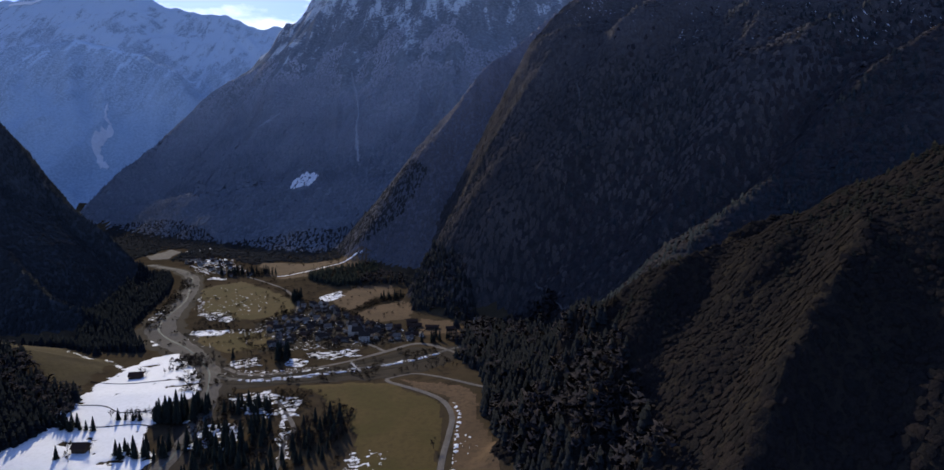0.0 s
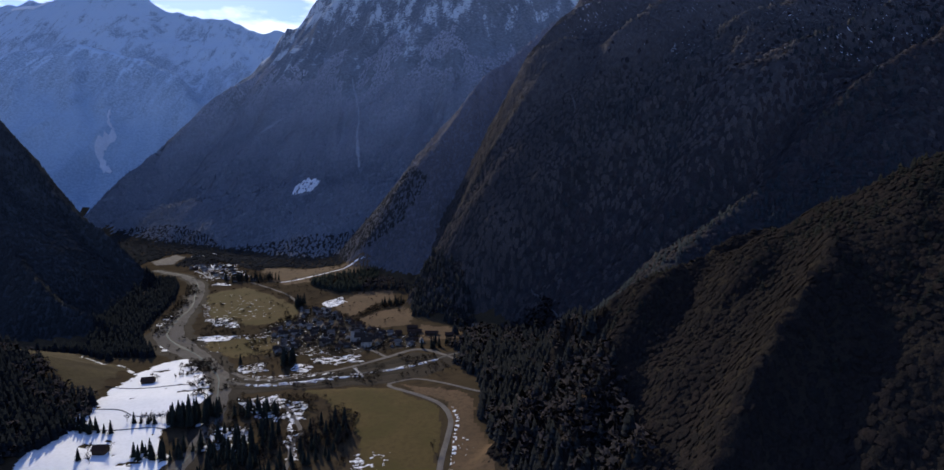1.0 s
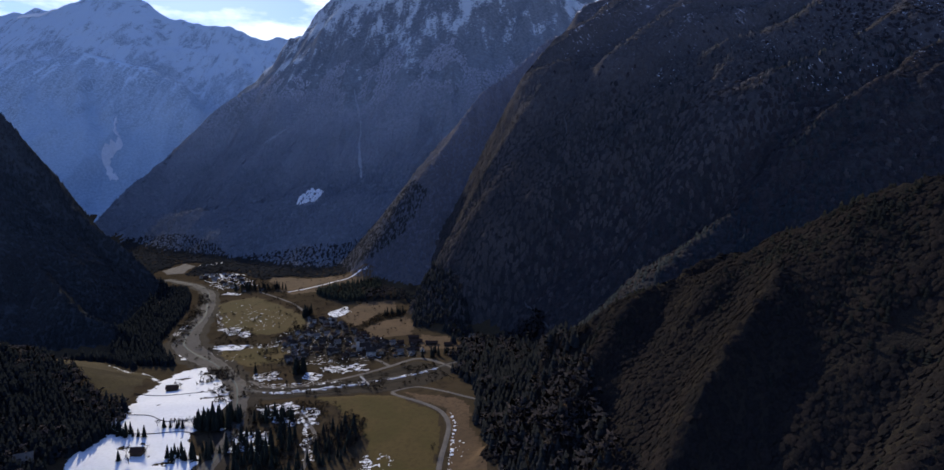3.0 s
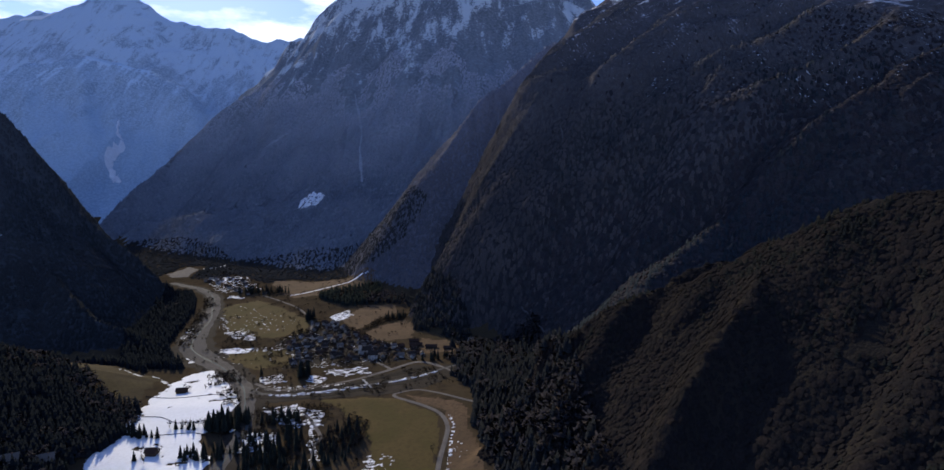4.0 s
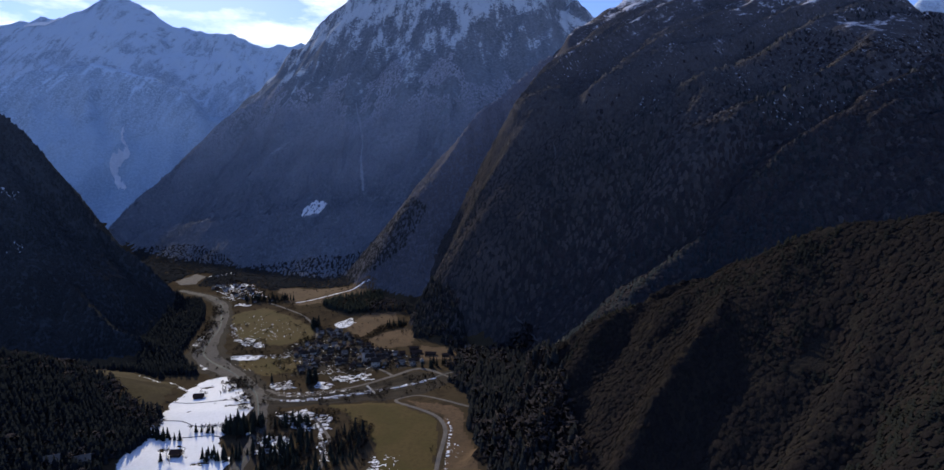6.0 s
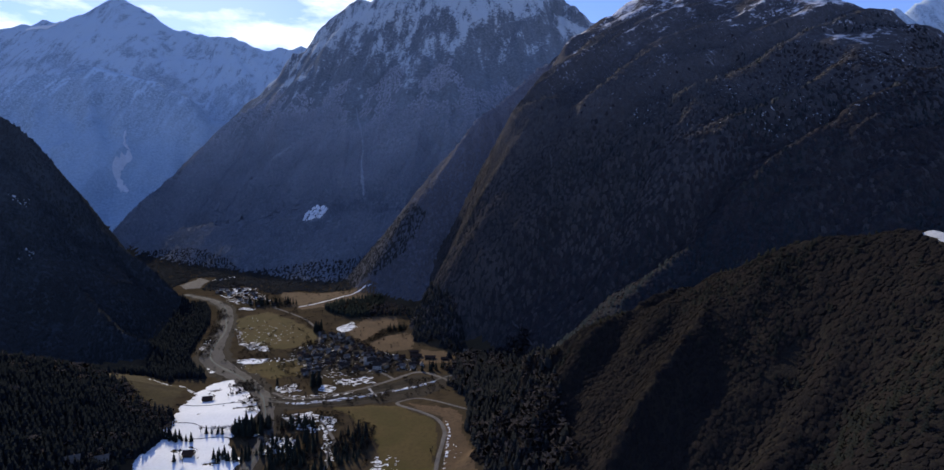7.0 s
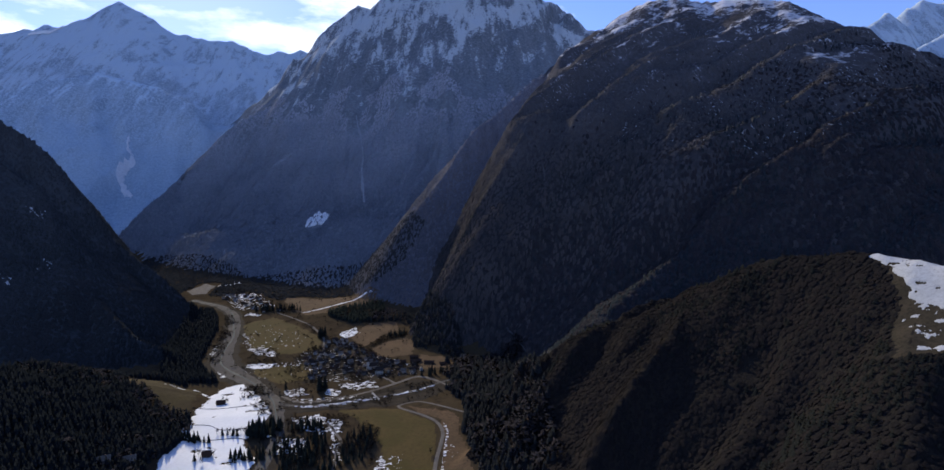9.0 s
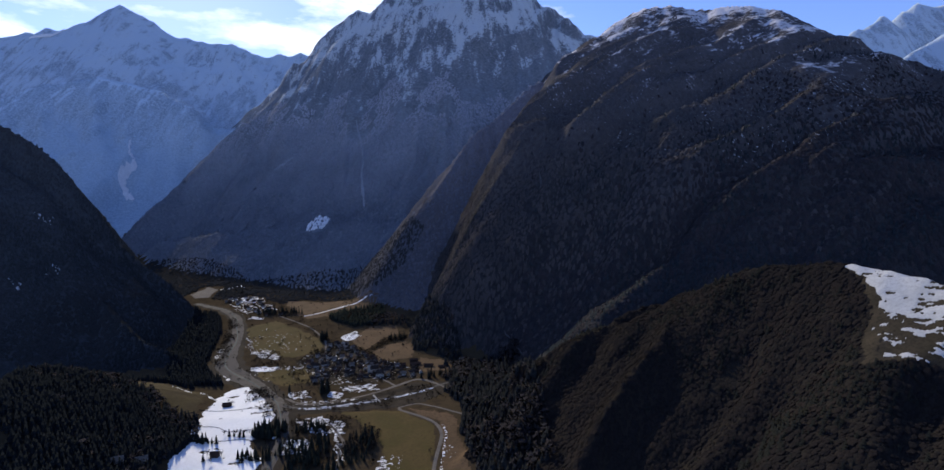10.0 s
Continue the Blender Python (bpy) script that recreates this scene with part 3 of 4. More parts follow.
ribbon("road", [(-228, 492), (-199, 470), (-161, 474), (-123, 494), (-85, 526), (-62, 548), (-45, 545), (-27, 526), (-10, 505)], [5, 5, 5, 5, 6, 6, 6, 5, 4], ROAD, "pale road along the stream below the village", "road", 0.5, 2)
ribbon("road", [(-85, 526), (-110, 556), (-150, 585), (-185, 600), (-215, 640), (-228, 700), (-246, 760), (-300, 840), (-380, 915)], [4] * 9, ROAD, "narrow road through the village", "road", 0.5, 2)
ribbon("track", [(-116, 280), (-118, 323), (-123, 345), (-121, 360), (-133, 383), (-150, 410)], [3.2] * 6, ROAD, "snow-edged track among the spruces", "road", 0.5, 2)
ribbon("track", [(82, 200), (79, 254), (72, 297), (58, 330)], [2.5] * 4, HAY, "pale earth track in the wood", "road", 0.5, 2)

drape("gravel_pit", [(-652, 1090), (-645, 1165), (-610, 1140), (-598, 1062), (-625, 1055)], ROAD, "pale gravel clearing at the valley's head", "clearing", 0.5, 3, 4)
for line in ([(-325, 455), (-290, 458), (-255, 462), (-235, 445)], [(-310, 405), (-285, 410), (-262, 398), (-235, 400)], [(-300, 372), (-270, 376), (-240, 378), (-222, 372)]):
    ribbon("ditch", line, [0.7, 0.9, 0.8, 0.6], SCRUB, "thin dark ditch across the snow", "ditch", 1.0, 2, 0.4)

# snow that is left on the floor
SNOWFIELD = [(-240, 260), (-285, 300), (-296, 355), (-304, 385), (-312, 435), (-325, 490), (-322, 540), (-300, 551), (-270, 514), (-238, 470), (-222, 430), (-230, 391), (-226, 365), (-200, 331), (-200, 270)]
drape("snowfield", SNOWFIELD, SNOW, "broad bright snowfield beside the river", "snow", 0.5, 1.6, 5, (16, -0.78))
PATCHES = [
    ([(-215, 385), (-160, 368), (-150, 340), (-185, 338)], (9, -0.25)), ([(-192, 423), (-161, 430), (-134, 410), (-126, 380), (-150, 380), (-180, 400)], (9, -0.05)),
    ([(-328, 629), (-287, 634), (-282, 612), (-320, 614)], (14, -0.6)), ([(-348, 700), (-322, 720), (-292, 662), (-330, 672)], (10, -0.05)),
    ([(-393, 636), (-340, 576), (-328, 574), (-376, 616)], (10, -0.5)), ([(-408, 678), (-410, 724), (-399, 712), (-397, 668)], (10, -0.3)),
    ([(-217, 764), (-197, 805), (-181, 763), (-199, 743)], (8, -0.45)), ([(-162, 527), (-118, 540), (-110, 518), (-147, 506)], (8, 0.0)),
    ([(-178, 496), (-172, 516), (-153, 499), (-160, 485)], (7, -0.15)), ([(-235, 516), (-208, 522), (-192, 490), (-219, 494)], (8, 0.0)),
    ([(-602, 1140), (-566, 1180), (-556, 1165), (-590, 1125)], (20, -0.3)), ([(-525, 1055), (-482, 1070), (-470, 1025), (-500, 1015)], (12, -0.1)),
    ([(-440, 905), (-405, 902), (-408, 890), (-436, 893)], (12, -0.4)), ([(-400, 850), (-300, 790), (-250, 740), (-290, 690), (-340, 760)], (7, 0.40)),
    ([(-255, 690), (-205, 690), (-160, 600), (-200, 570), (-260, 610)], (6, 0.40)),
    ([(-215, 640), (-130, 650), (-60, 600), (-60, 560), (-140, 540), (-215, 545)], (5, 0.50)), ([(-400, 790), (-330, 800), (-280, 690), (-350, 690)], (8, 0.45)), ([(-330, 620), (-240, 640), (-215, 560), (-300, 570)], (6, 0.50)), ([(-560, 1060), (-470, 1060), (-400, 960), (-460, 920)], (9, 0.40)), ([(-76, 330), (-52, 330), (-52, 300), (-78, 300)], (6, 0.12)), ([(-10, 345), (2, 350), (4, 325), (-8, 322)], (5, 0.2)),
    ([(-225, 480), (-100, 484), (-50, 500), (-45, 492), (-100, 470), (-220, 462)], (6, 0.30)), ([(-290, 560), (-245, 500), (-225, 450), (-250, 470), (-300, 545)], (7, 0.1)),
    ([(-135, 390), (-118, 345), (-112, 320), (-120, 320), (-128, 350)], (7, 0.0)), ([(-395, 528), (-330, 507), (-330, 502), (-395, 520)], (8, -0.2)),
]
for outline, holes in PATCHES:
    drape("snow_patch", outline, SNOW, "ragged patch of melting snow on the grass", "snow", 0.3, 0.75, 5, (holes[0] * 0.5, holes[1] + 0.08))
drape("snow_patch", [(-200, 458), (-150, 459), (-104, 478), (-56, 499), (-30, 514), (-30, 510), (-56, 492), (-104, 469), (-150, 451), (-200, 450)], SNOW, "broken line of snow along the stream", "snow", 0.9, 0.7, 2, (5, 0.12))
ribbon("snow_strip", STRIP, [3, 5, 6, 4, 5, 3], SNOW, "long strip of snow across the meadow", "snow", 0.6, 3, 1.5)
drape("snow_patch", [(-13, 290), (-11, 345), (-10, 372), (-16, 394), (-13, 395), (-7, 372), (-8, 345), (-10, 290)], SNOW, "broken line of snow beside the road", "snow", 0.5, 0.6, 0.6, (4, 0.1))
drape("snowfield", [(324, 225), (337, 210), (346, 150), (380, 60), (352, 62), (325, 100), (314, 135), (312, 160), (320, 185)], SHADED_SNOW, "sloping snowy meadow on top of the wooded hill", "snow", 0.6, 0.8, 3, (6, -0.62), along=-62, streak=3.6)
drape("meadow", [(325, 215), (375, 60), (345, 55), (318, 72), (298, 92), (284, 112), (270, 122), (286, 146), (304, 158)], soil("wet green-brown grass", (0.036, 0.031, 0.021), (0.050, 0.041, 0.028), 18), "wet brown grass around the hilltop snow", "meadow", 0.3, 2, 4)
drape("snow_patch", [(314, 155), (325, 100), (345, 62), (318, 74), (296, 96), (280, 118), (298, 150)], SHADED_SNOW, "ragged snow on the hilltop meadow", "snow", 0.5, 0.8, 4, (6, 0.18), along=-62, streak=2.6)
drape("snow_patch", [(-450, 1350), (-394, 1350), (-386, 1390), (-420, 1415), (-452, 1390)], SNOW, "small snow patch in the mountain forest", "snow", 5.0, 1.5, 5, (7, -0.1), streak=1.0)
for outline in ([(-700, 700), (-685, 715), (-672, 700), (-690, 690)], [(-760, 760), (-735, 775), (-725, 762), (-745, 752)], [(-720, 640), (-700, 655), (-690, 640), (-706, 632)]):
    drape("snow_patch", outline, SHADED_SNOW, "small snow patch on the wooded hill", "snow", 1.2, 1.2, 4, (5, 0.35), streak=3.0)
GULLY = soil("grey gully rubble", (0.30, 0.31, 0.33), (0.23, 0.24, 0.255), 10, (0.36, 0.37, 0.39))
ribbon("scree", [(-1535, 2340), (-1507, 2281), (-1470, 2247), (-1479, 2180), (-1455, 2154), (-1392, 2107)], [6, 10, 18, 22, 22, 12], SCREE, "pale scree gully on the buttress", "scree", 5, 4, 8)
# whiter than the snow round it: sunlight on the strip is painted in
ribbon("snow_strip", [(-2600, 3445), (-2643, 3410), (-2700, 3378), (-2756, 3350)], [10, 20, 18, 8], SNOW, "long strip of snow below the massif's crest, whitened to look sunlit", "snow", 14, 4, 3)
for line, widths, label in (
        ([(-387, 1797), (-358, 1710), (-326, 1593), (-312, 1493), (-285, 1391)], [4, 7, 4, 8, 4], "narrow pale gully on the wooded slope"),
        ([(-537, 2022), (-515, 1970), (-496, 1928), (-498, 1895)], [5, 10, 8, 4], "short pale rock chute under the peak"),
        ([(-655, 1695), (-630, 1714), (-599, 1738)], [4, 9, 4], "pale slanting ledge on the wooded slope")):
    ribbon("scree", line, widths, GULLY, label, "scree", 4.5, 2, 2.5)
DULL_ROCK = soil("dull grey rock", (0.085, 0.082, 0.082), (0.062, 0.060, 0.060), 6, (0.11, 0.107, 0.107))
ribbon("scree", [(148, 795), (149, 775), (147, 757)], [1.2, 2.4, 1.6], DULL_ROCK, "thin pale rock streak on the mountainside", "scree", 3.2, 2, 0.5)
ribbon("scree", [(75, 643), (85, 608), (97, 570)], [0.6, 1.2, 1.8], DULL_ROCK, "thin slide of rubble in the forest", "scree", 3.2, 2, 0.4)


# ---- forest ----
def cone_tree(tiers, sides, seed):
    """A small spruce of stacked ragged skirts, 1 high and about 0.34 wide."""
    rnd = np.random.RandomState(seed)
    v, f = [], []
    for k in range(tiers):
        low, high = 0.06 + 0.80 * k / tiers, min(1.0, 0.06 + 0.80 * k / tiers + 1.25 / tiers)
        r = 0.19 * (1 - 0.86 * k / tiers)
        o = len(v)
        v.append((0.01 * rnd.randn(), 0.01 * rnd.randn(), high))
        turn = rnd.rand() * 6.3
        for i in range(sides):
            a = turn + 6.283 * i / sides
            rr = r * (0.72 + 0.5 * rnd.rand())
            v.append((rr * math.cos(a), rr * math.sin(a), low + 0.05 * rnd.randn() / tiers))
        f += [(o, o + 1 + i, o + 1 + (i + 1) % sides) for i in range(sides)]
    return np.array(v), np.array(f)


def bare_crown(blades, seed):
    """The loose rounded crown of a leafless tree, 1 high: small sprays of twigs with gaps between."""
    rnd = np.random.RandomState(seed)
    v, f = [], []
    for k in range(blades):
        a, b = rnd.rand() * 6.283, math.acos(1 - 1.5 * rnd.rand())
        r = 0.30 * (0.6 + 0.45 * rnd.rand())
        c = np.array([r * math.sin(b) * math.cos(a), r * math.sin(b) * math.sin(a), 0.60 + 0.38 * math.cos(b)])
        p, q = rnd.randn(3) * 0.085, rnd.randn(3) * 0.085
        o = len(v)
        v += [tuple(c + p), tuple(c + q), tuple(c - 0.6 * (p + q) + (0, 0, 0.04))]
        f.append((o, o + 1, o + 2))
    o = len(v)
    v += [(0.018, 0, 0), (-0.01, 0.016, 0), (-0.01, -0.016, 0), (0, 0, 0.8)]
    f += [(o, o + 1, o + 3), (o + 1, o + 2, o + 3), (o + 2, o, o + 3)]
    return np.array(v), np.array(f)


def lump_crown(seed):
    """A rounded uneven crown, 1 high, with loose sprays round it."""
    rnd = np.random.RandomState(seed)
    bm = bmesh.new()
    bmesh.ops.create_icosphere(bm, subdivisions=1, radius=0.125)
    v = [np.array(p.co) * (0.75 + 0.55 * rnd.rand()) * (1, 1, 1.6) + (0, 0, 0.62) for p in bm.verts]
    f = [tuple(p.index for p in face.verts) for face in bm.faces]
    bm.free()
    bv, bf = bare_crown(11, seed + 1)
    o = len(v)
    return np.vstack([np.array(v), bv]), np.vstack([np.array(f), bf + o])


def dome_crown(seed):
    """One crown of a closed canopy, 1 high and about 1 across: an uneven low dome."""
    rnd = np.random.RandomState(seed)
    v = [(0.08 * rnd.randn(), 0.08 * rnd.randn(), 1.0)]
    for n, r, h in ((5, 0.29, 0.74), (8, 0.52, -0.12)):
        turn = rnd.rand() * 6.3
        for i in range(n):
            a, q = turn + 6.283 * i / n, r * (0.75 + 0.5 * rnd.rand())
            v.append((q * math.cos(a), q * math.sin(a), h + 0.14 * rnd.randn() * (h > 0)))
    f = [(0, 1 + i, 1 + (i + 1) % 5) for i in range(5)]
    for i in range(8):
        near, far = 1 + (i * 5 // 8) % 5, 1 + ((i + 1) * 5 // 8) % 5
        f.append((near, 6 + i, 6 + (i + 1) % 8))
        if near != far:
            f.append((near, 6 + (i + 1) % 8, far))
    return np.array(v), np.array(f)


def scatter(x0, x1, y0, y1, step, seed):
    rnd = np.random.RandomState(seed)
    x, y = np.meshgrid(np.arange(x0, x1, step), np.arange(y0, y1, step))
    x, y = x + step * 0.9 * (rnd.rand(*x.shape) - 0.5), y + step * 0.9 * (rnd.rand(*y.shape) - 0.5)
    return x.ravel(), y.ravel()


def plant(name, x, y, templates, low, high, width, material, label, seed, sink=0.0, flat_on_slope=False):
    """One mesh of many trees at the places given."""
    rnd = np.random.RandomState(seed)
    which = rnd.randint(0, len(templates), len(x))
    tall, turn = low + (high - low) * rnd.rand(len(x)) ** 1.3, rnd.rand(len(x)) * 6.283
    tall = tall * (1 + 0.22 * perlin(x / 60, y / 60))
    z = height_at(x, y) - (0.1 if flat_on_slope else 0.4) - sink * tall
    verts, faces, normals, o = [], [], [], 0
    for k, (tv, tf) in enumerate(templates):
        m = which == k
        c, sn, h = np.cos(turn[m])[:, None], np.sin(turn[m])[:, None], tall[m][:, None]
        wide = h * width
        vx, vy = x[m][:, None] + wide * (c * tv[:, 0] - sn * tv[:, 1]), y[m][:, None] + wide * (sn * tv[:, 0] + c * tv[:, 1])
        vz = z[m][:, None] + h * tv[:, 2]
        if flat_on_slope:
            vz = vz + (vx - x[m][:, None]) * at_grid(slope_x, x[m], y[m])[:, None] + (vy - y[m][:, None]) * at_grid(slope_y, x[m], y[m])[:, None]
        verts.append(np.stack([vx, vy, vz], -1).reshape(-1, 3))
        tn = tv * (1.0, 1.0, 0.8) - (0.0, 0.0, 0.36)
        tn = 0.52 * tn / (np.linalg.norm(tn, axis=1)[:, None] + 1e-6) + (0.0, 0.0, 0.62)
        tn = tn / np.linalg.norm(tn, axis=1)[:, None]
        flat = np.cross(tv[tf[:, 1]] - tv[tf[:, 0]], tv[tf[:, 2]] - tv[tf[:, 0]])
        tf = np.where(((flat * tn[tf].sum(1)).sum(1) < 0)[:, None], tf[:, ::-1], tf)      # all faces look outwards
        if sink:                                   # crowns that close into one canopy follow the slope
            sx, sy = at_grid(slope_x, x[m], y[m])[:, None], at_grid(slope_y, x[m], y[m])[:, None]
            size = np.sqrt(sx * sx + sy * sy + 1)
            tn = 0.6 * tn
            normals.append(np.stack([c * tn[:, 0] - sn * tn[:, 1] - 0.9 * sx / size, sn * tn[:, 0] + c * tn[:, 1] - 0.9 * sy / size, tn[:, 2] - 0.3 + 0.9 / size], -1).reshape(-1, 3))
            normals[-1] /= np.linalg.norm(normals[-1], axis=1)[:, None]
        else:
            normals.append(np.stack([c * tn[:, 0] - sn * tn[:, 1], sn * tn[:, 0] + c * tn[:, 1], np.ones_like(h) * tn[:, 2]], -1).reshape(-1, 3))
        faces.append((tf[None] + (np.arange(m.sum()) * len(tv))[:, None, None] + o).reshape(-1, 3))
        o += len(verts[-1])
    return tagged(mesh_from(name, np.concatenate(verts), np.concatenate(faces), material, True, np.concatenate(normals)), label, "forest", kind="stuff")


NEAR_SPRUCE = [cone_tree(4, 6, i) for i in range(5)]
FAR_SPRUCE = [cone_tree(2, 5, 20 + i) for i in range(5)]
BARE = [bare_crown(26, 40 + i) for i in range(6)]
NUMBER = {name: i + 1 for i, name in enumerate(CRESTS)}
HILLTOP = [(328, 225), (346, 208), (385, 60), (345, 55), (318, 72), (298, 92), (284, 112), (270, 122), (286, 146), (304, 158), (316, 185)]
GRASS_SLOPE = [(-560, 570), (-470, 570), (-400, 540), (-340, 518), (-325, 470), (-316, 425), (-345, 432), (-395, 465), (-470, 480), (-560, 500)]
RIGHT_FOOT = [(-20, 610), (2, 585), (-22, 545), (2, 520), (-18, 500), (5, 450), (10, 415), (7, 372), (16, 345), (20, 300), (22, 240), (90, 240), (90, 610)]
NOTCH = [(-176, 822), (-130, 822), (-95, 808), (-84, 740), (-78, 684), (-43, 662), (-11, 630), (-2, 600), (12, 625), (-10, 690), (-48, 745), (-72, 800), (-110, 850), (-145, 870), (-170, 862)]
VALLEY_HEAD = [(-800, 1000), (-655, 1030), (-660, 1170), (-600, 1175), (-590, 1060), (-560, 1040), (-505, 1085), (-440, 1030), (-405, 1005), (-368, 1045), (-322, 1030), (-250, 992), (-188, 958), (-120, 960), (-80, 1000), (-140, 1090), (-300, 1160), (-560, 1215), (-700, 1330), (-950, 1450), (-950, 1100)]
LEFT_FOOT = [(-338, 556), (-385, 612), (-410, 650), (-428, 720), (-450, 800), (-488, 885), (-520, 930), (-548, 930), (-515, 800), (-490, 700), (-450, 610), (-395, 546)]
STRIPE_WOOD = [(-277, 893), (-237, 913), (-190, 930), (-165, 925), (-150, 880), (-170, 826), (-200, 817), (-237, 845)]
CLEARINGS = [[(-450, 1335), (-394, 1335), (-386, 1390), (-420, 1415), (-452, 1390)], [(-640, 1060), (-600, 1060), (-598, 1120), (-640, 1120)]]


def woods(names, bounds, step, treeline=900, extra=(), bare=0.0, seed=1):
    """Places of trees on the given mountains, split into spruces and leafless trees."""
    x, y = scatter(*bounds, step, seed)
    own = at_grid(gown, x, y)
    seam = y + 130 * np.random.RandomState(seed + 9).randn(len(x)) + 170 * fractal(x, y, 220, 3) - 0.2 * x
    keep = np.isin(own, [NUMBER[n] for n in names])
    if "right_flank" in names:                       # the nearer wood and the farther one with haze in its colours fade into one another
        keep &= (seam > 560) if bounds[3] > 1200 else (seam < 560)
    for outline in extra:
        keep |= inside(x, y, outline)
    z = height_at(x, y)
    keep &= z + 220 * fractal(x, y, 150, 3) < treeline
    keep &= at_grid(slope_y, x, y) > -2.0
    for outline in (HILLTOP, GRASS_SLOPE, *CLEARINGS):
        keep &= ~inside(x, y, outline)
    keep &= fractal(x + 31, y, 45, 3, 0.6) > -0.85
    keep &= (fractal(x + 90, y - 70, 9, 4, 0.72) < 0.72) | (z < 330)
    leafless = fractal(x * 0.7 - 400, y + 900, 130, 4, 0.6) + 0.35 * np.random.RandomState(seed + 5).randn(len(x)) > 0.9 - 1.8 * bare
    return x[keep & ~leafless], y[keep & ~leafless], x[keep & leafless], y[keep & leafless]


DOMES = [dome_crown(90 + i) for i in range(10)]
MIXED = [lump_crown(60 + i) for i in range(6)]
WOODS = [
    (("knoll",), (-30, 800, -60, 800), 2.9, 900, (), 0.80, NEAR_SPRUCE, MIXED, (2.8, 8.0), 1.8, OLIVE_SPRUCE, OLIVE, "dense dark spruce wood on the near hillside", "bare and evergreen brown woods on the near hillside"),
    ((), (-270, -110, 780, 915), 5.0, 900, (STRIPE_WOOD,), 0.0, NEAR_SPRUCE, BARE, (9, 15), 1.3, SPRUCE, TWIGS, "strip of dark spruces below the sloping meadow", "leafless trees in the spruce strip"),
    ((), (-170, 90, 630, 910), 5.5, 900, (NOTCH,), 0.3, NEAR_SPRUCE, MIXED, (9, 15), 1.3, BASE_SPRUCE, DIM_TWIGS, "dark spruces behind the hayfields", "leafless trees behind the hayfields"),
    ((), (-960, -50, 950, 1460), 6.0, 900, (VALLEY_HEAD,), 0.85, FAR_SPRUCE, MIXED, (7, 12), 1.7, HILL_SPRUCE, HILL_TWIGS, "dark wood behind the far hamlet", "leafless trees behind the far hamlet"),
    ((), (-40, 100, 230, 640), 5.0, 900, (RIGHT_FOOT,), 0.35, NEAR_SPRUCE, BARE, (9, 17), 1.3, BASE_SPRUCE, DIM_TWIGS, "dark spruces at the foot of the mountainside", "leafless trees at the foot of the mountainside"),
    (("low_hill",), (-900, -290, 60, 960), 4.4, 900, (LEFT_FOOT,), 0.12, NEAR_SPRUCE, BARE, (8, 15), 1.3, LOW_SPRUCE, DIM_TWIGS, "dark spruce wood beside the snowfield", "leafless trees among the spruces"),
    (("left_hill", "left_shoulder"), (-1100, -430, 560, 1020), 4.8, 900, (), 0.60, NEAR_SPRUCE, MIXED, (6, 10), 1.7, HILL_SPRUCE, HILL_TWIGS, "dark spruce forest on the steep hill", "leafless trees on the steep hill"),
    # ridge, upper side and peak: the trees' colours are paled in place of haze
    (("right_nose",), (-260, 400, 800, 1460), 5.4, 690, (), 0.72, FAR_SPRUCE, MIXED, (6, 10), 1.8, RIDGE_SPRUCE, RIDGE_TWIGS, "forest on the far ridge, greyed by painted haze", "leafless woods on the far ridge"),
    (("right_flank", "spur"), (-260, 1100, 250, 1460), 5.2, 600, (), 0.72, FAR_SPRUCE, MIXED, (6, 10), 1.8, UPPER_SPRUCE, UPPER_TWIGS, "dark forest on the upper mountainside", "leafless woods on the upper mountainside, greyed by painted haze"),
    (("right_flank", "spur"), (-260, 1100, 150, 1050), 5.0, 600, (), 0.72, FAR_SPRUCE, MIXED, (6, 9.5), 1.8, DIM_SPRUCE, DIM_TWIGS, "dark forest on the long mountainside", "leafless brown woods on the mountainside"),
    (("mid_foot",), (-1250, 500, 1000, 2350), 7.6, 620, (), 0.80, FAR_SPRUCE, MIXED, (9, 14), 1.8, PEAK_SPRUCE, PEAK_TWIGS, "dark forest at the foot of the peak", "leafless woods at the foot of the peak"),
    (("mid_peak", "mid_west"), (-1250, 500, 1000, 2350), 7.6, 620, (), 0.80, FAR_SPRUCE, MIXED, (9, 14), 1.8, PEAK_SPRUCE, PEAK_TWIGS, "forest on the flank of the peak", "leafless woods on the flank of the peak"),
]
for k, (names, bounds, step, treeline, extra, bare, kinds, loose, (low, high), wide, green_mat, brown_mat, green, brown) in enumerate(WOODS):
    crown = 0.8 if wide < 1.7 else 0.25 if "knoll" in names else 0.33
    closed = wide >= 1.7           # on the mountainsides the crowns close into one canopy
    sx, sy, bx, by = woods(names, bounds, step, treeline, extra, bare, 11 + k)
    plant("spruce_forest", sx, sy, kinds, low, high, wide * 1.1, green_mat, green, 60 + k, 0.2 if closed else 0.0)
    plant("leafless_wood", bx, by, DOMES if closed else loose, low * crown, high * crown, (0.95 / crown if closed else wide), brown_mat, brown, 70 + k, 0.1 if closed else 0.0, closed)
tagged(drape("snow", [(250, 760), (150, 1000), (120, 1230), (340, 1425), (530, 1350), (655, 1250), (745, 1090), (795, 950), (875, 850), (760, 640), (480, 560)], SHADED_SNOW,
             "scattered snow patches between the trees of the upper slope", "snow", 1.0, 0.9, 6, (3.4, 1.08, 95), along=-42, streak=2.4), kind="stuff")


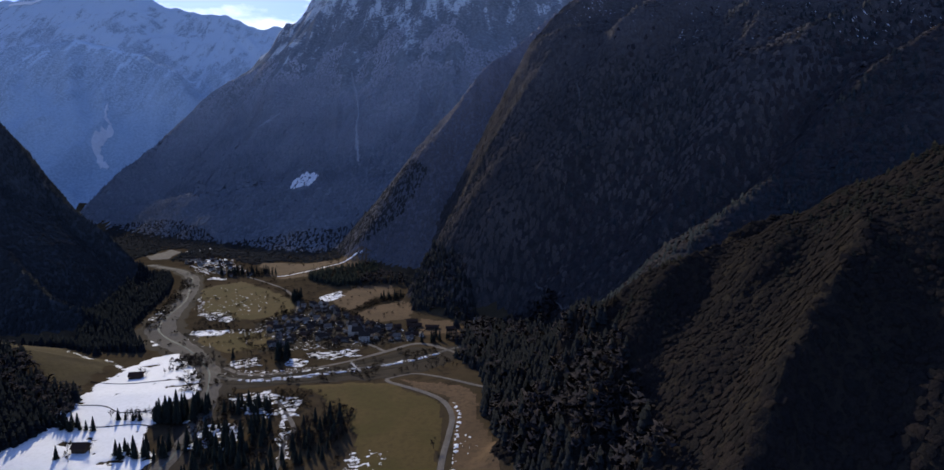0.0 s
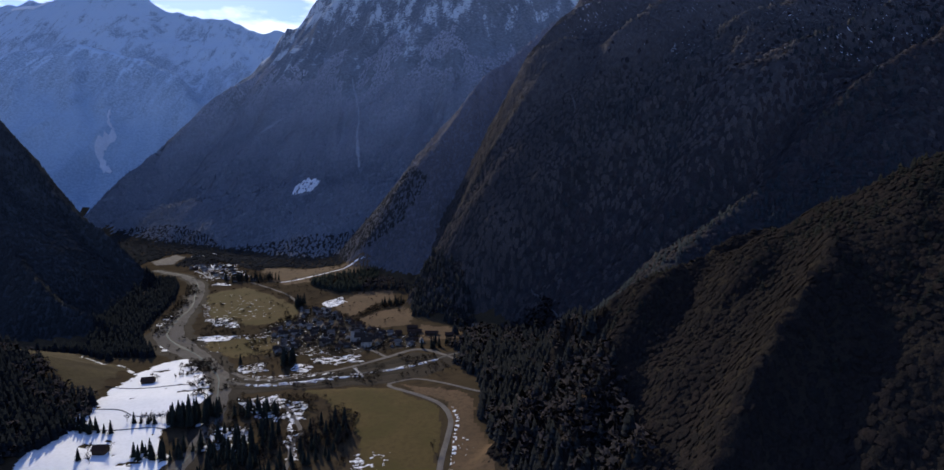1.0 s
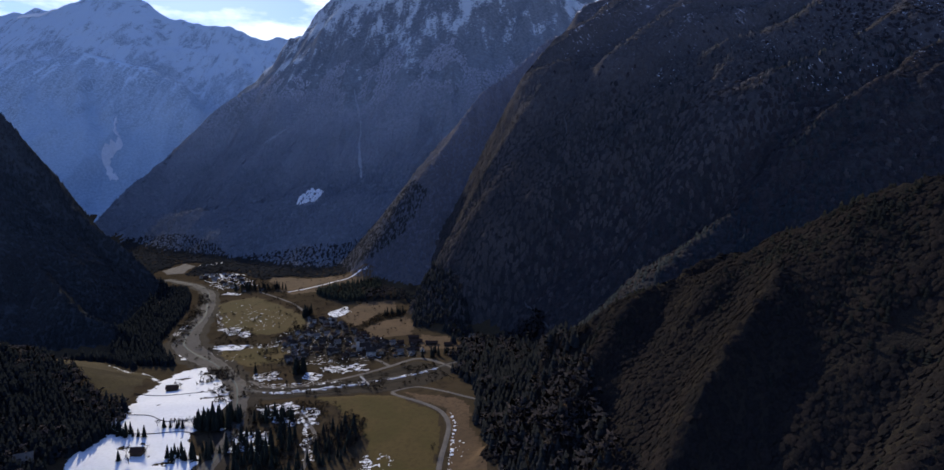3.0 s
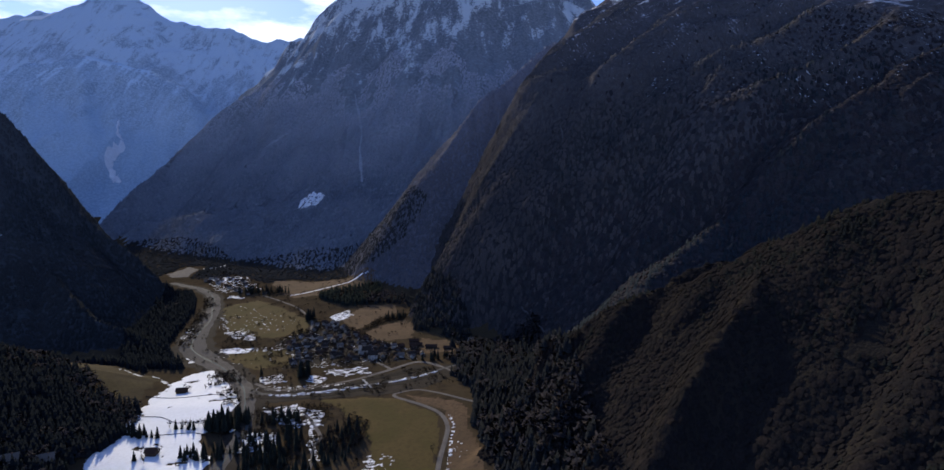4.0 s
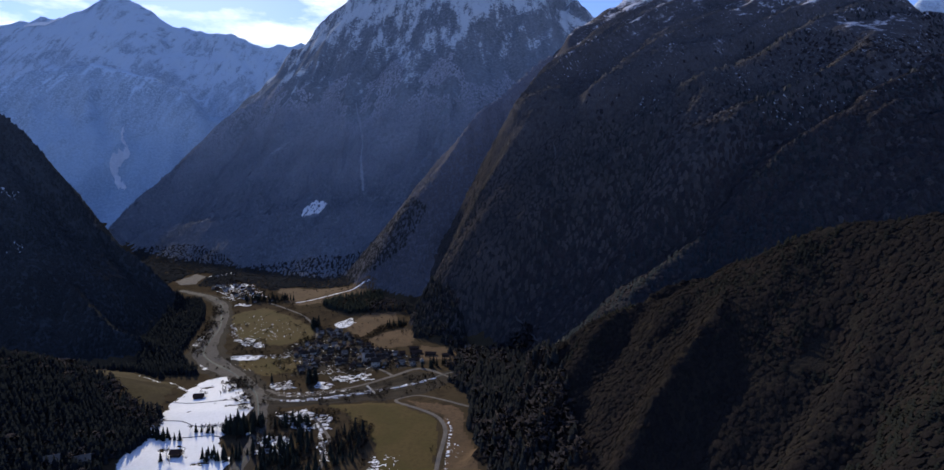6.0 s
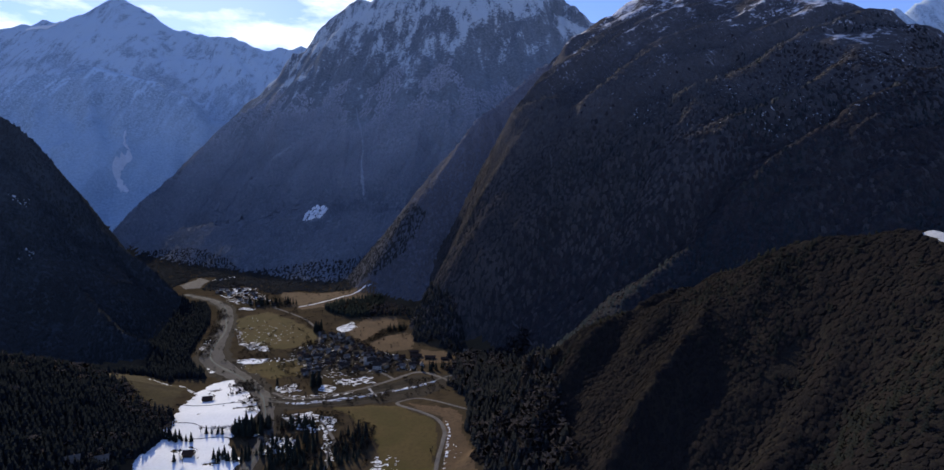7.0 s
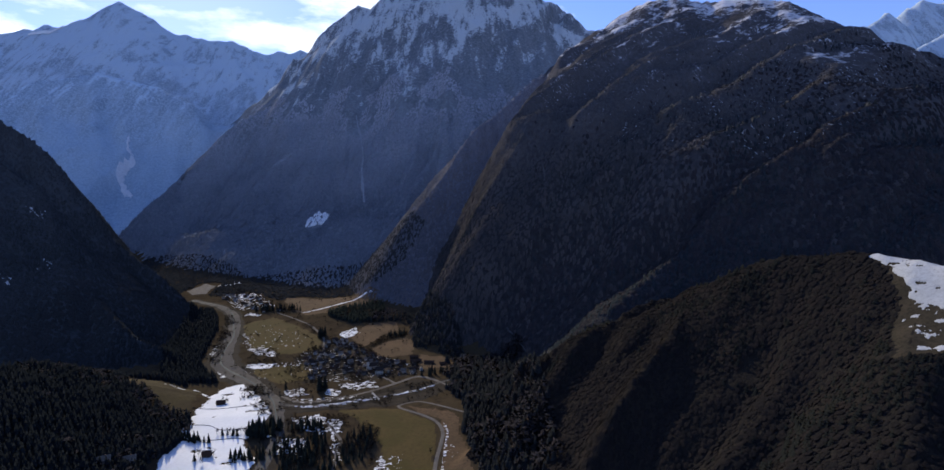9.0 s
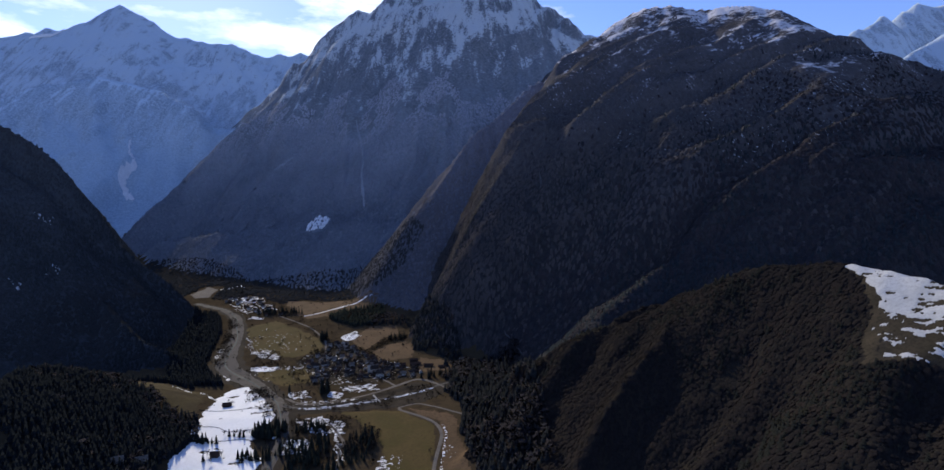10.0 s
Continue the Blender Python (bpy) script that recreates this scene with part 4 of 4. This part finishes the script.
SHRUBS = [
    ([(-420, 620), (-460, 860), (-520, 1000), (-400, 1040), (-180, 960), (-100, 760), (-50, 640), (-20, 540), (-40, 450), (-240, 450), (-330, 560)], 9.0, 0.30, "scattered bushes on the valley floor"),
    ([(-225, 478), (-199, 462), (-161, 466), (-123, 486), (-85, 514), (-60, 538), (-12, 505), (-12, 495), (-40, 462), (-72, 447), (-140, 443), (-215, 436)], 4.2, 0.25, "leafless scrub on the stream banks"),
    ([(-300, 520), (-275, 545), (-235, 480), (-218, 425), (-225, 410), (-255, 465)], 3.4, -0.1, "leafless scrub on the snowy river bank"),
    ([(-215, 540), (-262, 600), (-262, 655), (-232, 740), (-200, 745), (-130, 655), (-50, 600), (-60, 555), (-140, 535)], 4.2, -0.15, "garden bushes and hedges between the houses"),
    ([(-345, 700), (-320, 720), (-285, 660), (-290, 605), (-330, 610)], 4.0, 0.1, "scrub on the river meadow"),
    ([(-392, 640), (-420, 720), (-450, 830), (-480, 900), (-470, 905), (-425, 830), (-400, 720), (-372, 640)], 4.0, -0.2, "scrub along the river's far bank"),
    ([(-560, 1080), (-480, 1000), (-390, 910), (-350, 900), (-360, 940), (-470, 1050), (-520, 1110)], 5.5, 0.0, "bushes round the far hamlet"),
    ([(-190, 430), (-128, 425), (-84, 385), (-80, 310), (-190, 310), (-215, 380)], 3.6, 0.0, "leafless undergrowth below the spruces"),
    ([(-240, 740), (-232, 690), (-248, 700), (-300, 830), (-390, 905), (-300, 850)], 5.0, 0.2, "hedge along the upper road"),
    ([(-152, 694), (-136, 740), (-112, 752), (-92, 760), (-92, 738), (-120, 724), (-142, 688)], 3.2, -0.6, "hedge between the hayfields"),
]
for k, (outline, step, share, label) in enumerate(SHRUBS):
    xs, ys = [p[0] for p in outline], [p[1] for p in outline]
    x, y = scatter(min(xs), max(xs), min(ys), max(ys), step, 300 + k)
    keep = inside(x, y, outline) & (fractal(x, y + 77, 26, 3, 0.6) > share)
    tagged(plant("scrub", x[keep], y[keep], BARE, 2.0, 4.6, 1.5, SCRUB_TWIGS, label, 320 + k), category="bushes")


# ---- single trees of the valley ----
def part(name, verts, faces, material, parent, label="", soft=False):
    """One mesh under a thing or a part."""
    me = bpy.data.meshes.new(name)
    me.from_pydata([tuple(map(float, v)) for v in verts], [], [tuple(int(i) for i in f) for f in faces])
    me.polygons.foreach_set("use_smooth", [soft] * len(me.polygons))
    me.materials.append(material)
    ob = new(name, me)
    ob.parent = parent
    return tagged(ob, label)


def taper(a, b, ra, rb, sides=6):
    """A tapered limb between two places."""
    a, b = Vector(a), Vector(b)
    q = (b - a).to_track_quat("Z", "Y")
    v = []
    for c, r in ((a, ra), (b, rb)):
        for i in range(sides):
            v.append(c + q @ Vector((r * math.cos(6.283 * i / sides), r * math.sin(6.283 * i / sides), 0)))
    return v, [(i, (i + 1) % sides, sides + (i + 1) % sides, sides + i) for i in range(sides)]


def joined(pieces):
    v, f = [], []
    for pv, pf in pieces:
        o = len(v)
        v += list(pv)
        f += [tuple(i + o for i in face) for face in pf]
    return v, f


def spruce_tree(seed):
    """A spruce with a tapered trunk and drooping ragged branches."""
    rnd = random.Random(seed)
    tree = new("spruce_tree")
    part("trunk", *taper((0, 0, -0.5), (0, 0, 15.5), 0.28, 0.03, 7), BARK, tree, soft=True)
    v, f = [], []
    for k in range(15):
        h = 1.6 + 14.0 * k / 15
        reach = 3.7 * (1 - k / 15.5) ** 0.85
        for i in range(9):
            a = 6.283 * i / 9 + rnd.random() * 0.6 + k
            r, w = reach * (0.65 + 0.5 * rnd.random()), 0.36 + 0.55 * reach * 0.35
            o = len(v)
            c, sn = math.cos(a), math.sin(a)
            v += [(0.05 * c, 0.05 * sn, h + 0.75), (r * 0.6 * c - w * sn, r * 0.6 * sn + w * c, h + 0.05), (r * c, r * sn, h - 0.30 - 0.25 * rnd.random()), (r * 0.6 * c + w * sn, r * 0.6 * sn - w * c, h + 0.05)]
            f += [(o, o + 1, o + 2), (o, o + 2, o + 3)]
    part("crown", v, f, SPRUCE, tree, "dark green needle branches")
    return tree


def bare_tree(seed):
    """A leafless tree with limbs and fine twigs."""
    rnd = random.Random(seed)
    tree = new("bare_tree")
    part("trunk", *taper((0, 0, -0.5), (0.2, 0.1, 5.2), 0.26, 0.12, 7), BARK, tree, soft=True)
    limbs, tv, tf = [], [], []
    for k in range(11):
        a, h = rnd.random() * 6.283, 2.0 + 3.2 * rnd.random()
        r, up = 1.8 + 1.6 * rnd.random(), h + 2.2 + 3.6 * rnd.random()
        end = Vector((r * math.cos(a), r * math.sin(a), up))
        limbs.append(taper((0.1, 0.05, h), end, 0.10, 0.03, 4))
        for j in range(16):
            p = Vector((0.1, 0.05, h)).lerp(end, 0.35 + 0.65 * rnd.random())
            d = Vector((rnd.uniform(-1, 1), rnd.uniform(-1, 1), rnd.uniform(0.1, 1.3))).normalized() * (0.7 + 1.0 * rnd.random())
            w = d.cross(Vector((rnd.uniform(-1, 1), rnd.uniform(-1, 1), 0.3))).normalized() * 0.10
            o = len(tv)
            tv += [p, p + d + w, p + d - w]
            tf.append((o, o + 1, o + 2))
    part("limb", *joined(limbs), BARK, tree)
    part("twig", tv, tf, TWIGS, tree, "fine brown twigs")
    return tree


def stand(ob, x, y, turn=0.0, size=1.0, sink=0.0):
    """Sets a thing on the land."""
    ob.matrix_basis = pose(x, y, float(height_at(x, y)) - sink, 0, 0, turn) @ Matrix.Scale(size, 4)
    return ob


def repeat(kinds, places, low, high, label, category, group, seed):
    """Copies of a few models at the places."""
    rnd = random.Random(seed)
    for n, (x, y) in enumerate(places):
        src = kinds[n % len(kinds)]
        size = low + (high - low) * rnd.random()
        ob = copy_thing(src, Matrix.Identity(4))
        stand(ob, x, y, rnd.random() * 360, size)
        tagged(ob, label, category, group)


def cluster(cx, cy, rx, ry, n, seed, apart=3.5):
    """Uneven places round a middle, none too close together."""
    rnd, out = random.Random(seed), []
    for _ in range(n * 30):
        a, r = rnd.random() * 6.283, math.sqrt(rnd.random())
        p = (cx + rx * r * math.cos(a), cy + ry * r * math.sin(a))
        if all(math.dist(p, q) > apart for q in out):
            out.append(p)
        if len(out) == n:
            break
    return out


spruces = [spruce_tree(s) for s in (3, 4, 5)]
bares = [bare_tree(s) for s in (6, 7, 8)]
repeat(spruces, [(-91, 366)], 1.05, 1.06, "single tall dark spruce on the meadow's edge", "spruce tree", "", 1)
for k, (c, low, high, label, group) in enumerate((
        (cluster(-213, 391, 19, 17, 30, 1), 0.7, 1.1, "dark spruce in a clump on the snow by the river", "spruces by the river"),
        (cluster(-160, 347, 26, 26, 44, 2), 0.4, 0.95, "dark spruce in the wood below the track", "spruces in the lower wood"),
        (cluster(-142, 312, 30, 22, 36, 22), 0.4, 0.9, "dark spruce in the wood below the track", "spruces in the lower wood"),
        (cluster(-101, 350, 15, 34, 24, 3), 0.45, 0.9, "dark spruce beside the meadow", "spruces beside the meadow"),
        (cluster(-168, 396, 22, 10, 16, 4), 0.5, 0.9, "dark spruce on patchy snow", "spruces on patchy snow"),
        (cluster(-284, 371, 20, 3.5, 15, 5), 0.4, 0.75, "small dark spruce in a row on the snow", "spruces in a row on the snow"),
        (cluster(-244, 386, 16, 3, 6, 6), 0.4, 0.7, "small spruce in the hedge on the snow", "spruces in a row on the snow"),
        (cluster(-205, 338, 24, 9, 20, 7), 0.4, 0.8, "small dark spruce at the snowfield's lower edge", "spruces at the lower edge"),
        ([(-261, 331), (-232, 520), (-292, 300)], 0.6, 0.8, "single dark spruce standing in the snow", ""),
        (cluster(-181, 512, 6, 10, 8, 8), 0.9, 1.25, "tall dark spruce in front of the village", "spruces in front of the village"),
        (cluster(-246, 757, 6, 14, 9, 9), 0.8, 1.2, "tall dark spruce behind the village", "spruces behind the village"),
        (cluster(-385, 930, 50, 18, 40, 10), 0.5, 1.0, "dark spruce beside the far hamlet", "spruces by the far hamlet"),
        (cluster(-112, 742, 18, 7, 12, 11), 0.5, 0.9, "dark spruce in the hedge between hayfields", "spruces between the hayfields"),
        (cluster(-35, 556, 22, 12, 12, 12), 0.5, 0.9, "small spruce beside the road bend", "spruces by the road bend"))):
    repeat(spruces, c, low, high, label, "spruce tree", group, 100 + k)
for k, (c, low, high, label, group) in enumerate((
        (cluster(-265, 505, 22, 32, 32, 31, 4), 0.45, 0.8, "leafless shrub tree on the snowy river bank", "shrubs on the river bank"),
        (cluster(-250, 390, 18, 4, 9, 32, 3), 0.5, 0.9, "leafless tree in the hedge on the snow", "hedge on the snow"),
        (cluster(-101, 358, 17, 32, 40, 33, 3), 0.6, 1.0, "leafless brown tree among the spruces", "leafless trees by the meadow"),
        (cluster(-310, 655, 34, 20, 20, 34, 4), 0.4, 0.8, "leafless shrub on the river meadow", "shrubs on the river meadow"),
        (cluster(-205, 505, 34, 14, 26, 35, 4), 0.4, 0.75, "leafless shrub along the stream", "shrubs along the stream"),
        (cluster(-175, 600, 55, 45, 40, 36, 7), 0.5, 0.9, "leafless garden tree between the houses", "garden trees"),
        (cluster(-150, 470, 60, 6, 22, 37, 4), 0.35, 0.6, "leafless bush on the stream's bank", "bushes on the stream bank"),
        (cluster(-30, 470, 22, 12, 12, 38, 4), 0.4, 0.7, "leafless bush beside the track", "bushes beside the track"),
        ([(-24, 329), (-300, 484), (-293, 480), (-262, 342), (-247, 341), (-252, 329)], 0.7, 0.9, "single leafless tree in the open", ""))):
    repeat(bares, c, low, high, label, "bare tree", group, 200 + k)
for ob in spruces + bares:          # the models themselves take a place too
    x, y = {"spruce_tree": (-150, 372), "bare_tree": (-230, 540)}[ob.name.split(".")[0]]
    k = (spruces + bares).index(ob)
    stand(ob, x + 6 * (k % 3), y - 5 * (k % 3), 40 * k, 0.7)
    tagged(ob, "dark spruce on patchy snow" if k < 3 else "leafless shrub along the river", "spruce tree" if k < 3 else "bare tree", "spruces on patchy snow" if k < 3 else "shrubs on the river bank")


# ---- houses ----
def plain(name, c, rough=0.85, wave=1.5):
    return soil(name, c, tuple(v * 0.85 for v in c), wave, tuple(v * 0.7 for v in c), rough)


PLASTER = [plain("white plaster", (0.48, 0.432, 0.36)), plain("grey plaster", (0.228, 0.2016, 0.168)), plain("cream plaster", (0.324, 0.27, 0.198))]
TIMBER = plain("weathered dark timber", (0.07, 0.05, 0.035))
ROOFS = [plain("dark grey roof tiles", (0.044, 0.035, 0.029), 0.95), plain("brown roof tiles", (0.060, 0.038, 0.027), 0.95), plain("grey fibre roofing", (0.15, 0.128, 0.105), 0.95), plain("rusty roof sheet", (0.10, 0.055, 0.04), 0.9)]
GLASS = plain("dark window glass", (0.03, 0.035, 0.045), 0.15)
BRICK = plain("sooty chimney brick", (0.16, 0.11, 0.09))
STONE = plain("pale concrete", (0.45, 0.44, 0.42))


def box(x0, x1, y0, y1, z0, z1):
    v = [(x, y, z) for z in (z0, z1) for x, y in ((x0, y0), (x1, y0), (x1, y1), (x0, y1))]
    return v, [(0, 3, 2, 1), (4, 5, 6, 7), (0, 1, 5, 4), (1, 2, 6, 5), (2, 3, 7, 6), (3, 0, 4, 7)]


def house(w, d, h, rise, wall_mat, roof_mat, chimney=True, barn=False, name="house"):
    """A gabled house: walls w by d, eaves at h, ridge along x, rise above."""
    ob = new(name)
    a, b = w / 2, d / 2
    v = [(x, y, z) for x in (-a, a) for y, z in ((-b, -1.5), (b, -1.5), (b, h), (0, h + rise), (-b, h))]
    part("wall", v, [(0, 1, 2, 3, 4), (9, 8, 7, 6, 5), (0, 5, 6, 1), (1, 6, 7, 2), (0, 4, 9, 5), (2, 7, 8, 3), (3, 8, 9, 4)], wall_mat, ob)
    out, side = 0.7, 0.8
    k = rise / b
    slabs = []
    for s in (-1, 1):
        e, z = s * (b + out), h - k * out + 0.06
        top = h + rise + 0.06
        v = [(x, y, zz) for x in (-a - side, a + side) for y, zz in ((e, z), (0, top), (0, top + 0.28), (e, z + 0.28))]
        slabs.append((v, [(0, 1, 2, 3), (7, 6, 5, 4), (0, 4, 5, 1), (1, 5, 6, 2), (2, 6, 7, 3), (3, 7, 4, 0)]))
    part("roof", *joined(slabs), roof_mat, ob)
    if chimney:
        part("chimney", *box(a * 0.3 - 0.35, a * 0.3 + 0.35, -0.9, -0.2, h + rise * 0.5, h + rise + 0.9), BRICK, ob)
    if barn:
        part("door", *box(-1.4, 1.4, -b - 0.05, -b + 0.05, 0, 2.6), plain("dark barn door", (0.05, 0.04, 0.03)), ob)
        return ob
    part("door", *box(-0.5, 0.5, -b - 0.05, -b + 0.05, 0, 2.05), TIMBER, ob)
    for level in range(max(1, int(h // 2.7))):
        for x in (-a * 0.62, a * 0.62):
            for s in (-1, 1):
                pane = part("window", *box(x - 0.5, x + 0.5, s * b - 0.06, s * b + 0.06, 0.95 + 2.7 * level, 2.25 + 2.7 * level), GLASS, ob)
        for s in (-1, 1):
            part("window", *box(s * a - 0.06, s * a + 0.06, -0.5, 0.5, 0.95 + 2.7 * level, 2.25 + 2.7 * level), GLASS, ob)
    return ob


MODELS = [house(11, 9, 5.2, 3.6, PLASTER[0], ROOFS[0]), house(9.5, 8, 4.6, 3.4, PLASTER[1], ROOFS[1]), house(13, 9.5, 5.4, 3.6, PLASTER[2], ROOFS[0]),
          house(10, 8, 5.0, 3.8, PLASTER[0], ROOFS[2]), house(12, 8.5, 4.4, 3.2, PLASTER[1], ROOFS[0]), house(9, 7, 3.2, 2.8, TIMBER, ROOFS[1], False, True)]
HOUSE_LABELS = ["white plastered village house under a dark grey roof", "grey village house under a brown tiled roof", "long cream village house under a dark roof",
                "white village house under a pale grey roof", "grey village house under a dark roof", "dark timber barn under a brown roof"]
rnd = random.Random(12)
VILLAGE = [(-255, 655), (-236, 680), (-229, 728), (-205, 738), (-170, 690), (-138, 655), (-108, 622), (-70, 612), (-48, 588), (-62, 566), (-112, 560), (-141, 558), (-172, 585), (-190, 562), (-210, 548), (-222, 600)]
spots = [(-114, 569), (-128, 588)]
for _ in range(4000):
    p = (rnd.uniform(-260, -45), rnd.uniform(545, 740))
    if inside(np.array([p[0]]), np.array([p[1]]), VILLAGE)[0] and all(math.dist(p, q) > 8.6 for q in spots):
        spots.append(p)
    if len(spots) == 110:
        break
big = stand(house(11, 9.5, 6.2, 4.0, PLASTER[0], ROOFS[0]), -114, 569, 8)
tagged(big, "large white house with a steep dark roof", "house", "village houses")
spire = new("church")
part("nave", *box(-4, 8, -4, 4, -1.5, 6), PLASTER[0], spire)
part("roof", [(-4.4, -4.6, 5.8), (8.4, -4.6, 5.8), (8.4, 4.6, 5.8), (-4.4, 4.6, 5.8), (-4.4, 0, 10.4), (8.4, 0, 10.4)], [(0, 1, 5, 4), (2, 3, 4, 5), (0, 4, 3), (1, 2, 5), (0, 3, 2, 1)], ROOFS[0], spire)
part("tower", *box(-8, -4.02, -2, 2, -1.5, 13), PLASTER[0], spire)
part("tower_roof", [(-8.4, -2.4, 12.9), (-3.6, -2.4, 12.9), (-3.6, 2.4, 12.9), (-8.4, 2.4, 12.9), (-6, 0, 17.5)], [(0, 1, 4), (1, 2, 4), (2, 3, 4), (3, 0, 4), (0, 3, 2, 1)], ROOFS[0], spire)
tagged(stand(spire, -128, 590, 20), "small white church with a square tower", "church")
for n, (x, y) in enumerate(spots[2:]):
    k = rnd.choice((0, 1, 2, 3, 4, 3, 1, 5))
    ob = MODELS[n] if n < 6 else copy_thing(MODELS[k], Matrix.Identity(4))
    k = n if n < 6 else k
    stand(ob, x, y, rnd.choice((10, 100, 25, 190, 75)) + rnd.uniform(-12, 12), rnd.uniform(0.46, 0.78))
    tagged(ob, HOUSE_LABELS[k], "barn" if k == 5 else "house", "village houses")
hamlet = []
for _ in range(3000):
    p = (rnd.uniform(-560, -360), rnd.uniform(905, 1100))
    if abs((p[0] + 460) * 0.66 + (p[1] - 990) * 0.75) < 26 and abs((p[1] - 990) * 0.66 - (p[0] + 460) * 0.75) < 110 and all(math.dist(p, q) > 15 for q in hamlet):
        hamlet.append(p)
    if len(hamlet) == 22:
        break
for x, y in hamlet:
    k = rnd.randrange(6)
    ob = stand(copy_thing(MODELS[k], Matrix.Identity(4)), x, y, rnd.uniform(0, 180), rnd.uniform(0.6, 0.85))
    tagged(ob, HOUSE_LABELS[k].replace("village ", "hamlet "), "barn" if k == 5 else "house", "hamlet houses")
BARNS = [(-298, 474, 10, 7, 3.2, 12, "dark timber barn standing in the snow"), (-254, 343, 8, 6.5, 4.0, 5, "dark timber hay barn in the snow"), (-66, 615, 16, 5, 2.6, 5, "long low timber shed on the hayfield"),
         (-45, 607, 14, 5, 2.6, -4, "long low timber shed on the hayfield"), (-70, 630, 12, 5, 2.4, 8, "low timber shed at the wood's edge"), (-24, 600, 9, 5, 2.4, 0, "low timber shed at the wood's edge")]
for x, y, w, d, h, turn, label in BARNS:
    tagged(stand(house(w, d, h, d * 0.36, TIMBER, ROOFS[1], False, True, "barn"), x, y, turn), label, "barn")
for x, y in ((-322, 288), (-306, 300)):
    tagged(stand(house(10, 8, 4.2, 3.4, PLASTER[1], ROOFS[2], True), x, y, 30), "grey house with a snowy pale roof at the wood's edge", "house")
tagged(stand(house(7, 6, 4.2, 2.6, PLASTER[0], ROOFS[2], False), 6, 620, 15), "small white house on the forest slope", "house")
weir = new("footbridge")
part("deck", *box(-14, 14, -0.9, 0.9, 1.1, 1.5), STONE, weir)
for s in (-1, 1):
    part("rail", *box(-14, 14, s * 0.85 - 0.06, s * 0.85 + 0.06, 2.3, 2.42), STONE, weir)
for x in (-13, -4.5, 4.5, 13):
    part("pier", *box(x - 0.5, x + 0.5, -0.8, 0.8, -1.5, 1.1), STONE, weir)
tagged(stand(weir, -104, 478, 118), "pale concrete footbridge over the stream", "footbridge")
